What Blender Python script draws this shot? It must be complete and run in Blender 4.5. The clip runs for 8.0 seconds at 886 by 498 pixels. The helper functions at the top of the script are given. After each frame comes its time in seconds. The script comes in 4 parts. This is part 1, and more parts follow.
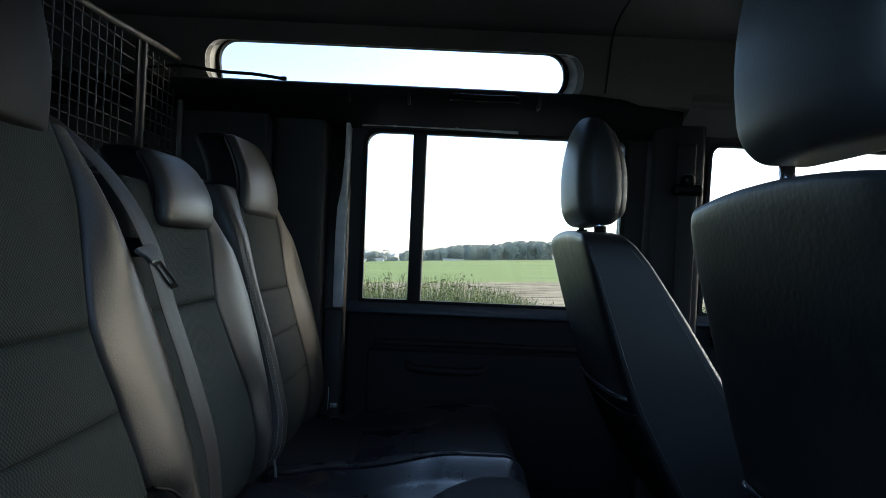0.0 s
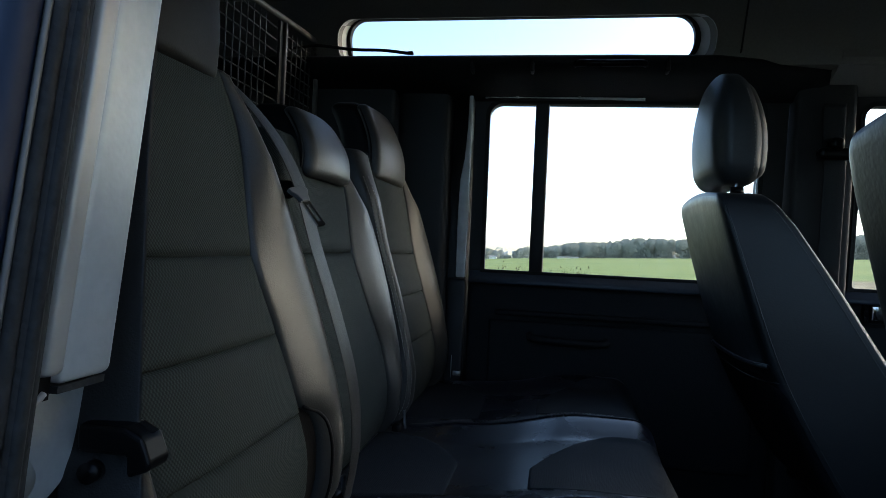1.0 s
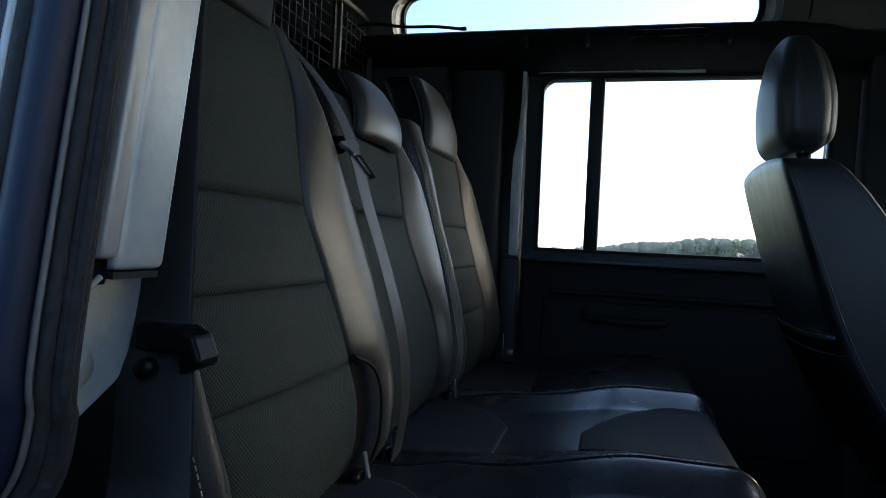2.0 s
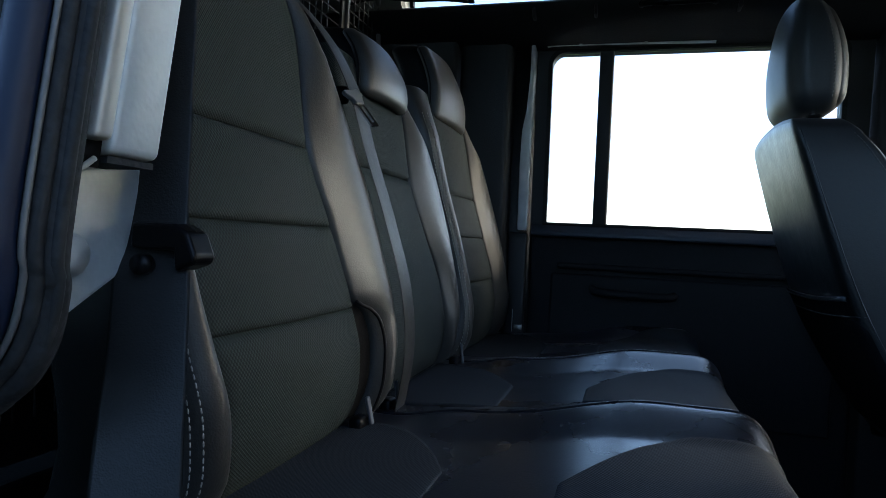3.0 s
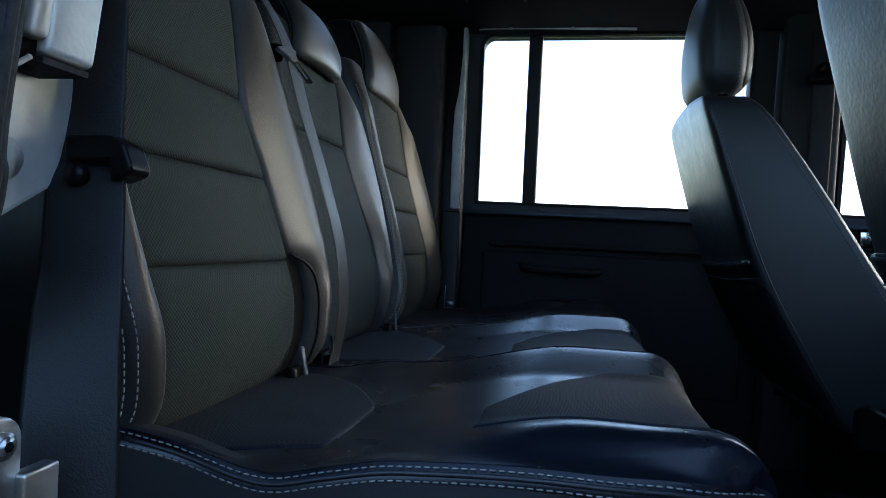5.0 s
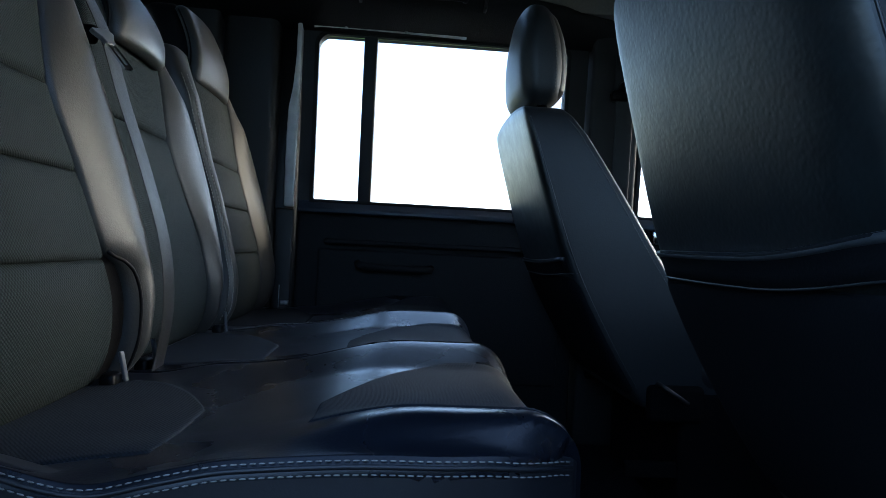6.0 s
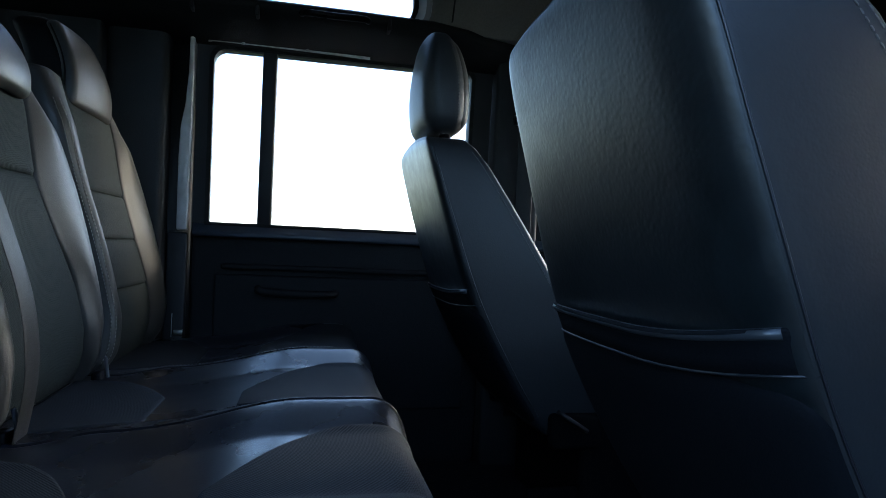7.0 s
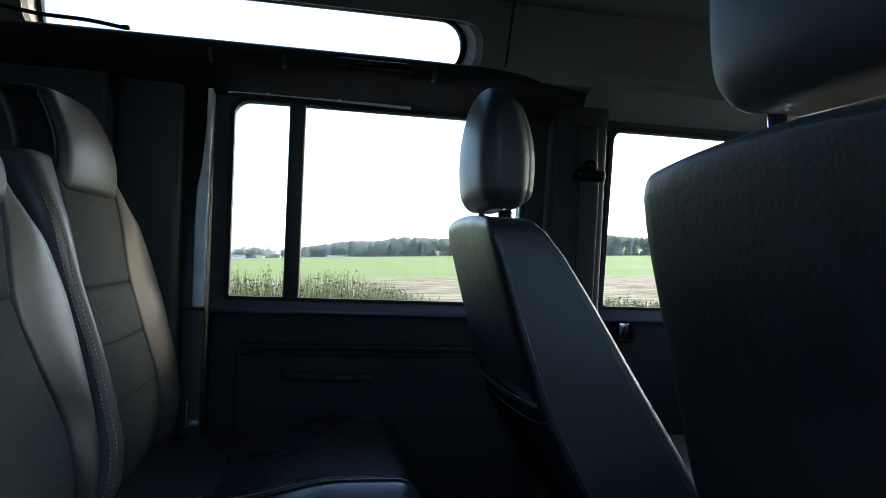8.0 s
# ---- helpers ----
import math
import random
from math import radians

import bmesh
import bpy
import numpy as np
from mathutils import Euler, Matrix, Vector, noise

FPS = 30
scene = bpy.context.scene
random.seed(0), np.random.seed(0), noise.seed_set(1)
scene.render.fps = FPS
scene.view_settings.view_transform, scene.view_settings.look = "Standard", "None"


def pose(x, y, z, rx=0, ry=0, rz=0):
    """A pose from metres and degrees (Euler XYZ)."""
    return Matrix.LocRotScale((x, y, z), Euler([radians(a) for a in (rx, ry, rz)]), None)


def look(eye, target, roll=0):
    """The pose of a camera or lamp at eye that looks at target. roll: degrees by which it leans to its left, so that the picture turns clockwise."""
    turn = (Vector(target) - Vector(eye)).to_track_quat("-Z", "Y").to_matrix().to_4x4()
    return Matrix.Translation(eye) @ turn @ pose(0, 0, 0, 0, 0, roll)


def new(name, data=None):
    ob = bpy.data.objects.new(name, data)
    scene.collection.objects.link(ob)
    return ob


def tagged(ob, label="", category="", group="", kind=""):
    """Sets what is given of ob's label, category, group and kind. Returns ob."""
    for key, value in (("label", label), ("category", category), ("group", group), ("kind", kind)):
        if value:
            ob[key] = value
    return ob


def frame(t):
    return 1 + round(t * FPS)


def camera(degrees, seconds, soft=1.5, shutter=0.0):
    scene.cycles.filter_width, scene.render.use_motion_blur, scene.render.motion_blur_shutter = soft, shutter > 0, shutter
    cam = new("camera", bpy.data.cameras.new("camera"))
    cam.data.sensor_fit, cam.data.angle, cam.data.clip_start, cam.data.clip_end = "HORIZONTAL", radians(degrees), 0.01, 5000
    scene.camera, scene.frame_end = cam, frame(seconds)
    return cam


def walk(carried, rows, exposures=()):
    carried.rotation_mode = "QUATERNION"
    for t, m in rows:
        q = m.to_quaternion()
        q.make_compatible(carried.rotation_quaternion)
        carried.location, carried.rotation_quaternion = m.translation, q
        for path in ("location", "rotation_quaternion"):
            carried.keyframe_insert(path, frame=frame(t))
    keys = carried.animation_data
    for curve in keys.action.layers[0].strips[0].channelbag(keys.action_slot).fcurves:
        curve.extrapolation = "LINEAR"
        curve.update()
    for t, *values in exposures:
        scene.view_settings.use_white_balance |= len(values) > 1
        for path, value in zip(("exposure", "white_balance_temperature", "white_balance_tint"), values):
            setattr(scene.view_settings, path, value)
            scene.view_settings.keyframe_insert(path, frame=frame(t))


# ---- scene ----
cam = camera(69.7, 8.0, 0.8)
PATH = [
    (0, (0.025, 0.078, 1.447), (0.032, 2.078, 1.461), 2.5),
    (0.5, (0.014, 0.066, 1.409), (-0.145, 2.059, 1.410), 2.8),
    (1, (0.007, 0.062, 1.380), (-0.338, 2.032, 1.370), 2.7),
    (1.5, (0.008, 0.060, 1.365), (-0.447, 2.007, 1.351), 2.8),
    (2, (0.016, 0.066, 1.326), (-0.498, 1.999, 1.305), 2.9),
    (3.5, (0.043, 0.068, 1.247), (-0.514, 1.988, 1.219), 2.8),
    (4, (0.054, 0.055, 1.230), (-0.498, 1.977, 1.201), 2.9),
    (4.2, (0.0535, 0.0525, 1.2265), (-0.511, 1.974, 1.199), 2.9),
    (5.5, (0.039, 0.036, 1.212), (-0.061, 2.033, 1.198), 2.9),
    (6, (0.045, 0.026, 1.214), (0.200, 2.020, 1.213), 2.9),
    (6.5, (0.048, 0.016, 1.216), (0.387, 1.987, 1.223), 2.8),
    (7, (0.063, 0.044, 1.280), (0.489, 1.999, 1.285), 2.5),
    (7.2, (0.067, 0.076, 1.326), (0.484, 2.032, 1.352), 2.2),
    (7.5, (0.043, 0.122, 1.399), (0.456, 2.079, 1.415), 2.3),
    (8, (0.030, 0.255, 1.433), (0.397, 2.221, 1.451), 2.4),
]
EXPOSURES = [(0, 2.4, 6150, 6), (1.0, 2.22, 6150, 6), (1.5, 2.2, 6150, 6), (2.2, 2.4, 6050, 6), (3.5, 2.8, 5950, 6), (5.3, 2.92, 5950, 6), (6.0, 2.85, 5900, 6), (7.0, 2.9, 5850, 6), (8, 2.88, 6100, 6)]
walk(cam, [(t, look(eye, target, roll)) for t, eye, target, roll in PATH], EXPOSURES)

# ---- world and light ----
world = bpy.data.worlds.new("sky")
scene.world = world
world.use_nodes = True
wn = world.node_tree.nodes
sky = wn.new("ShaderNodeTexSky")
sky.sky_type = "NISHITA"
sky.sun_disc = False
SUN_ELEV, SUN_AZ = 19.0, 26.0      # azimuth from +x (vehicle nose) towards +y
sky.sun_elevation = radians(SUN_ELEV)
sky.sun_rotation = radians(90 - SUN_AZ)
sky.air_density, sky.dust_density, sky.ozone_density = 0.7, 1.6, 1.5
wn["Background"].inputs["Strength"].default_value = 0.15
world.node_tree.links.new(sky.outputs[0], wn["Background"].inputs["Color"])
sun = new("sun", bpy.data.lights.new("sun", "SUN"))
sun.data.energy, sun.data.angle, sun.data.color = 0.18, radians(7), (1.0, 0.84, 0.60)
_e, _a = radians(SUN_ELEV), radians(SUN_AZ)
sun.matrix_world = look((math.cos(_e) * math.cos(_a) * 50, math.cos(_e) * math.sin(_a) * 50, math.sin(_e) * 50), (0, 0, 0))

# ---- materials ----


def mat(name, colour, rough=0.5, metal=0.0, grain=(0, 0, 0), stain=(0, 0), spec=0.5, coat=0.0, coat_rough=0.1, weave=None, sheen=0.0):
    """grain: scale, bump distance, colour change; stain: scale, amount; weave: pitch across, pitch up, depth."""
    m = bpy.data.materials.new(name)
    m.use_nodes = True
    nt = m.node_tree
    nd, ln = nt.nodes, nt.links
    b = nd["Principled BSDF"]
    b.inputs["Roughness"].default_value = rough
    b.inputs["Metallic"].default_value = metal
    b.inputs["Specular IOR Level"].default_value = spec
    b.inputs["Coat Weight"].default_value = coat
    b.inputs["Coat Roughness"].default_value = coat_rough
    b.inputs["Sheen Weight"].default_value = sheen
    co = nd.new("ShaderNodeTexCoord")
    rgb = nd.new("ShaderNodeRGB")
    rgb.outputs[0].default_value = (*colour, 1)
    out = rgb.outputs[0]

    def scaled(src, lo, hi):
        r = nd.new("ShaderNodeMapRange")
        r.inputs["To Min"].default_value, r.inputs["To Max"].default_value = lo, hi
        r.inputs["From Min"].default_value, r.inputs["From Max"].default_value = 0.3, 0.7
        ln.new(src, r.inputs["Value"])
        return r.outputs[0]

    def times(col, fac):
        v = nd.new("ShaderNodeMix")
        v.data_type, v.blend_type = "RGBA", "MULTIPLY"
        v.inputs[0].default_value = 1
        ln.new(col, v.inputs[6])
        ln.new(fac, v.inputs[7])
        return v.outputs[2]

    if stain[0]:
        n = nd.new("ShaderNodeTexNoise")
        n.inputs["Scale"].default_value, n.inputs["Detail"].default_value = stain[0], 5
        ln.new(co.outputs["Object"], n.inputs["Vector"])
        out = times(out, scaled(n.outputs[0], 1 - stain[1], 1 + stain[1]))
        ln.new(scaled(n.outputs[0], max(rough - 0.05, 0.02), min(rough + 0.05, 1)), b.inputs["Roughness"])
    height = None
    if grain[0]:
        v = nd.new("ShaderNodeTexVoronoi")
        v.feature = "SMOOTH_F1"
        v.inputs["Scale"].default_value = grain[0]
        n2 = nd.new("ShaderNodeTexNoise")
        n2.inputs["Scale"].default_value, n2.inputs["Detail"].default_value = grain[0] * 0.45, 4
        ln.new(co.outputs["Object"], v.inputs["Vector"])
        ln.new(co.outputs["Object"], n2.inputs["Vector"])
        ad = nd.new("ShaderNodeMath")
        ad.operation = "ADD"
        ln.new(v.outputs["Distance"], ad.inputs[0])
        ln.new(n2.outputs[0], ad.inputs[1])
        height = ad.outputs[0]
        if grain[2]:
            out = times(out, scaled(n2.outputs[0], 1 - grain[2], 1 + grain[2]))
    if weave:
        sp = nd.new("ShaderNodeSeparateXYZ")
        ln.new(co.outputs["Object"], sp.inputs[0])

        def wave(src, pitch, shift=None):
            a = nd.new("ShaderNodeMath")
            a.operation = "MULTIPLY"
            a.inputs[1].default_value = 2 * math.pi / pitch
            ln.new(src, a.inputs[0])
            s = nd.new("ShaderNodeMath")
            s.operation = "SINE"
            ln.new(a.outputs[0], s.inputs[0])
            return s.outputs[0]

        up = nd.new("ShaderNodeMath")
        up.operation = "ADD"
        ln.new(sp.outputs["Z"], up.inputs[0])
        ln.new(sp.outputs["X"], up.inputs[1])
        w = nd.new("ShaderNodeMath")
        w.operation = "MULTIPLY"
        ln.new(wave(sp.outputs["Y"], weave[0]), w.inputs[0])
        ln.new(wave(up.outputs[0], weave[1]), w.inputs[1])
        sm = nd.new("ShaderNodeMapRange")
        sm.inputs["From Min"].default_value, sm.inputs["From Max"].default_value = -0.6, 0.6
        ln.new(w.outputs[0], sm.inputs["Value"])
        height = sm.outputs[0]
        dk = nd.new("ShaderNodeMapRange")
        dk.inputs["To Min"].default_value, dk.inputs["To Max"].default_value = 0.5, 1.2
        ln.new(height, dk.inputs["Value"])
        out = times(out, dk.outputs[0])
    if height:
        bp = nd.new("ShaderNodeBump")
        bp.inputs["Distance"].default_value = weave[2] if weave else grain[1]
        bp.inputs["Strength"].default_value = 0.6
        ln.new(height, bp.inputs["Height"])
        ln.new(bp.outputs[0], b.inputs["Normal"])
    ln.new(out, b.inputs["Base Color"])
    return m


def glass_mat(name, tint=(0.96, 0.98, 0.97)):
    m = bpy.data.materials.new(name)
    m.use_nodes = True
    nd, ln = m.node_tree.nodes, m.node_tree.links
    nd.remove(nd["Principled BSDF"])
    tr, gl, mx, fr = nd.new("ShaderNodeBsdfTransparent"), nd.new("ShaderNodeBsdfGlossy"), nd.new("ShaderNodeMixShader"), nd.new("ShaderNodeFresnel")
    tr.inputs[0].default_value = (*tint, 1)
    gl.inputs["Roughness"].default_value = 0.02
    fr.inputs["IOR"].default_value = 1.45
    ln.new(fr.outputs[0], mx.inputs[0])
    ln.new(tr.outputs[0], mx.inputs[1])
    ln.new(gl.outputs[0], mx.inputs[2])
    ln.new(mx.outputs[0], nd["Material Output"].inputs[0])
    return m


LEATHER = mat("charcoal_leather", (0.0075, 0.0085, 0.0115), 0.45, grain=(700, 0.0001, 0.10), stain=(7, 0.16), spec=0.6)
LEATHER_SOFT = mat("worn_leather", (0.0175, 0.0190, 0.0182), 0.43, grain=(720, 0.00024, 0.14), stain=(9, 0.22), spec=0.5)
KNIT = mat("knitted_fabric", (0.0078, 0.0146, 0.0150), 0.8, spec=0.2, weave=(0.0038, 0.0036, 0.0008), stain=(6, 0.12))
# blue skylight is tinted into this fabric, also into RIDGE and REARVINYL
CUSHION_KNIT = mat("ribbed_fabric", (0.0078, 0.0124, 0.0188), 0.72, spec=0.16, weave=(0.0040, 0.0036, 0.0004), stain=(6, 0.14))
# near-black colour stands in for the shade low on the seat backs
POCKET = mat("shaded_pocket_fabric", (0.0035, 0.0042, 0.0055), 0.8, grain=(500, 0.0003, 0.1), stain=(6, 0.15), spec=0.1)
TONGUE = mat("grey_tongue_plastic", (0.085, 0.095, 0.105), 0.4, stain=(40, 0.1))
# near-black leather with shade put into its colour, also for dark welts
SHADED_LEATHER = mat("shaded_black_leather", (0.0030, 0.0031, 0.0035), 0.6, grain=(700, 0.0001, 0.1), stain=(8, 0.15), spec=0.14)
# near-black that paints in the shade of hollows, also for small black parts
BLACK_SHADE = mat("matt_black_shade", (0.0022, 0.0022, 0.0024), 0.95, grain=(500, 0.0003, 0.1), spec=0.1)
RIDGE = mat("sky_tinted_leather", (0.0056, 0.0073, 0.0120), 0.29, grain=(600, 0.00010, 0.12), stain=(9, 0.18), spec=0.36)
REARVINYL = mat("seat_back_vinyl", (0.0030, 0.0056, 0.0067), 0.40, grain=(210, 0.0004, 0.26), stain=(34, 0.2), spec=0.55, coat=0.2, coat_rough=0.34)
VINYL = mat("seat_side_leather", (0.0116, 0.0134, 0.0152), 0.42, grain=(420, 0.00016, 0.10), stain=(5, 0.15), spec=0.5)
# paler copy of the charcoal leather, with doorway light put into its colour
HEADREST = mat("lit_headrest_leather", (0.0190, 0.0210, 0.0225), 0.48, grain=(700, 0.00014, 0.10), stain=(8, 0.16), spec=0.45)
# paler than the pocket, to paint in the light its rolled edge catches
BINDING = mat("lit_pocket_binding", (0.026, 0.030, 0.034), 0.34, grain=(600, 0.0001, 0.1), stain=(20, 0.2), spec=0.7)
THREAD = mat("pale_thread", (0.25, 0.245, 0.225), 0.8, grain=(900, 0.0003, 0.1))
TRIM = mat("black_trim_plastic", (0.0042, 0.0043, 0.0048), 0.55, grain=(600, 0.0004, 0.12), stain=(8, 0.2))
DOORCARD = mat("door_card_vinyl", (0.0074, 0.0080, 0.0090), 0.68, grain=(380, 0.0006, 0.12), stain=(6, 0.2), spec=0.25)
PILLARTRIM = mat("charcoal_pillar_trim", (0.0120, 0.0122, 0.0124), 0.6, grain=(600, 0.0004, 0.12), stain=(8, 0.2), spec=0.3)
# black rail made lighter and bluer to paint in its sky sheen
RAILVINYL = mat("sheen_rail_vinyl", (0.030, 0.038, 0.052), 0.40, grain=(500, 0.0002, 0.10), stain=(9, 0.15), spec=0.5)
RUBBER = mat("rubber_seal", (0.010, 0.0105, 0.0105), 0.7, grain=(260, 0.0012, 0.35), stain=(30, 0.45), spec=0.25)
WEBBING = mat("seat_belt_webbing", (0.0130, 0.0136, 0.0136), 0.5, grain=(900, 0.0003, 0.08), stain=(14, 0.10), spec=0.2)
STEEL = mat("bright_steel", (0.46, 0.47, 0.46), 0.34, 1.0, grain=(90, 0.0003, 0.08), stain=(40, 0.2))
CHROME = mat("chrome", (0.8, 0.8, 0.8), 0.12, 1.0, stain=(30, 0.06))
GREYPAINT = mat("silver_grey_paint", (0.36, 0.385, 0.38), 0.38, 0.25, grain=(300, 0.0002, 0.05), stain=(9, 0.10))
BODYPAINT = mat("dark_blue_body_paint", (0.0035, 0.0075, 0.020), 0.5, 0.1, stain=(5, 0.1), spec=0.25)
ALUPAINT = mat("pale_anodised_strip", (0.31, 0.30, 0.27), 0.4, 0.3, stain=(20, 0.12))
HEADLINER = mat("grey_headlining", (0.165, 0.162, 0.148), 0.9, grain=(500, 0.0005, 0.08), stain=(3, 0.08))
CARPET = mat("dark_floor_mat", (0.007, 0.007, 0.008), 0.95, grain=(200, 0.003, 0.3), stain=(8, 0.25), spec=0.2)
WIRE = mat("black_coated_wire", (0.010, 0.010, 0.010), 0.6, 0.0, stain=(40, 0.2))
BLACKPLASTIC = mat("glossy_black_plastic", (0.0025, 0.0025, 0.0028), 0.3, stain=(20, 0.15), spec=0.12)
WHITE_NYLON = mat("pale_nylon", (0.40, 0.43, 0.45), 0.5, stain=(18, 0.08))
GUARDPAINT = mat("dull_guard_tube", (0.075, 0.073, 0.068), 0.5, 0.2, stain=(20, 0.12))
DARK_THREAD = mat("grey_thread", (0.10, 0.10, 0.095), 0.8, grain=(900, 0.0003, 0.1))
STRIP = mat("white_strip_and_edge_glint", (0.55, 0.56, 0.55), 0.5, stain=(25, 0.15))
# paler than the headlining, to carry the sky light on the window reveal
REVEAL = mat("skylit_window_surround", (0.42, 0.43, 0.42), 0.6, stain=(6, 0.06))
GLASS = glass_mat("clear_glass")

# ---- builders ----
ORG = {}


def thing(name, at, label, category="", group="", kind=""):
    ob = new(name)
    ob.empty_display_size = 0.05
    ob.location = at
    ORG[ob] = Vector(at)
    return tagged(ob, label, category, group, kind)


def part(name, bm, material, parent=None, label="", smooth=True):
    """Links a bmesh, given in world places, as one mesh object under its thing or part."""
    me = bpy.data.meshes.new(name)
    o = ORG[parent] if parent else Vector((0, 0, 0))
    if o.length:
        bmesh.ops.translate(bm, verts=bm.verts, vec=-o)
    bmesh.ops.recalc_face_normals(bm, faces=bm.faces)
    for f in bm.faces:
        f.smooth = smooth
    bm.to_mesh(me)
    bm.free()
    me.materials.append(material)
    ob = new(name, me)
    ob.parent = parent
    ORG[ob] = o
    if label:
        ob["label"] = label
    return ob


def solo(name, bm, material, label, category="", kind="structure", smooth=True, group=""):
    return tagged(part(name, bm, material, None, "", smooth), label, category, group, kind)


def lerp(table, z):
    """A smooth line through a table of (z, value), without overshoot."""
    n = len(table)
    if z <= table[0][0]:
        return table[0][1]
    if z >= table[-1][0]:
        return table[-1][1]
    i = 0
    while z > table[i + 1][0]:
        i += 1

    def slope(k):
        return (table[k + 1][1] - table[k][1]) / (table[k + 1][0] - table[k][0])

    def tangent(k):
        if k == 0:
            return slope(0)
        if k == n - 1:
            return slope(n - 2)
        p, q = slope(k - 1), slope(k)
        return 2 * p * q / (p + q) if p * q > 0 else 0.0
    (a, p), (b, q) = table[i], table[i + 1]
    h, t = b - a, (z - a) / (b - a)
    return p * (1 + 2 * t) * (1 - t) ** 2 + q * t * t * (3 - 2 * t) + h * (tangent(i) * t * (1 - t) ** 2 - tangent(i + 1) * t * t * (1 - t))


def spread(n):
    """n+1 steps from 0 to 1, closer near both ends."""
    return [0.35 * i / n + 0.65 * (0.5 - 0.5 * math.cos(math.pi * i / n)) for i in range(n + 1)]


def slab(front, back, nu, nv):
    """A closed pad between two surfaces front(u, v) and back(u, v)."""
    bm = bmesh.new()
    us, vs = spread(nu), spread(nv)
    a = [[bm.verts.new(front(u, v)) for v in vs] for u in us]
    b = [[bm.verts.new(back(u, v)) for v in vs] for u in us]
    for i in range(nu):
        for j in range(nv):
            bm.faces.new((a[i][j], a[i + 1][j], a[i + 1][j + 1], a[i][j + 1]))
            bm.faces.new((b[i][j], b[i][j + 1], b[i + 1][j + 1], b[i + 1][j]))
    for i in range(nu):
        bm.faces.new((a[i][0], b[i][0], b[i + 1][0], a[i + 1][0]))
        bm.faces.new((a[i][nv], a[i + 1][nv], b[i + 1][nv], b[i][nv]))
    for j in range(nv):
        bm.faces.new((a[0][j], a[0][j + 1], b[0][j + 1], b[0][j]))
        bm.faces.new((a[nu][j], b[nu][j], b[nu][j + 1], a[nu][j + 1]))
    return bm


def dip(d, r):
    """How far a rounded edge of radius r falls back at distance d from the edge."""
    if d >= r:
        return 0.0
    k = 1 - max(d, 0) / r
    return r * (1 - math.sqrt(max(0, 1 - k * k)))


def rbox(lo, hi, r=0.01, n=4, warp=None, cuts=0):
    """A rounded box between two corners; n steps a rounded edge, cuts more across the flats, warp bends each point."""
    lo, hi = Vector(lo), Vector(hi)
    c, h = (lo + hi) / 2, (hi - lo) / 2
    r = min(r, *(h * 0.999))

    def line(e):
        s = [-e + r * (1 - math.cos(math.pi / 2 * i / n)) * 1.0 for i in range(n + 1)]
        inner = [(-e + r) + (2 * e - 2 * r) * i / (cuts + 1) for i in range(1, cuts + 1)]
        return s + inner + [-x for x in reversed(s)]
    axes = [line(h[i]) for i in range(3)]
    bm = bmesh.new()
    seen = {}

    def vert(p):
        key = tuple(round(x, 6) for x in p)
        if key not in seen:
            q = Vector(p)
            core = Vector([max(-h[i] + r, min(h[i] - r, q[i])) for i in range(3)])
            d = q - core
            if d.length > 1e-9:
                q = core + d.normalized() * r
            q += c
            seen[key] = bm.verts.new(warp(q) if warp else q)
        return seen[key]
    for ax in range(3):
        o1, o2 = [i for i in range(3) if i != ax]
        for side in (-h[ax], h[ax]):
            A, B = axes[o1], axes[o2]
            for i in range(len(A) - 1):
                for j in range(len(B) - 1):
                    quad = []
                    for a, b in ((A[i], B[j]), (A[i + 1], B[j]), (A[i + 1], B[j + 1]), (A[i], B[j + 1])):
                        p = [0, 0, 0]
                        p[ax], p[o1], p[o2] = side, a, b
                        v = vert(p)
                        if v not in quad:
                            quad.append(v)
                    if len(quad) > 2:
                        try:
                            bm.faces.new(quad)
                        except ValueError:
                            pass
    return bm


def box(lo, hi, bevel=0.0):
    bm = bmesh.new()
    bmesh.ops.create_cube(bm, size=1)
    lo, hi = Vector(lo), Vector(hi)
    for v in bm.verts:
        v.co = Vector([(lo[i] + hi[i]) / 2 + v.co[i] * (hi[i] - lo[i]) for i in range(3)])
    if bevel:
        bmesh.ops.bevel(bm, geom=bm.edges[:], offset=bevel, segments=2, affect="EDGES", profile=0.5)
    return bm


def tube(points, r, sides=8, flat=1.0):
    """A round bar along points; flat squeezes it."""
    bm = bmesh.new()
    pts = [Vector(p) for p in points]
    rings = []
    up0 = None
    for i, p in enumerate(pts):
        d = (pts[min(i + 1, len(pts) - 1)] - pts[max(i - 1, 0)]).normalized()
        ref = Vector((0, 0, 1)) if abs(d.z) < 0.9 else Vector((0, 1, 0))
        s = d.cross(ref).normalized() if up0 is None else (up0 - d * up0.dot(d)).normalized()
        up0 = s
        w = d.cross(s)
        rings.append([bm.verts.new(p + (s * math.cos(2 * math.pi * k / sides) + w * flat * math.sin(2 * math.pi * k / sides)) * r) for k in range(sides)])
    for a, b in zip(rings, rings[1:]):
        for k in range(sides):
            bm.faces.new((a[k], a[(k + 1) % sides], b[(k + 1) % sides], b[k]))
    bm.faces.new(rings[0][::-1])
    bm.faces.new(rings[-1])
    return bm


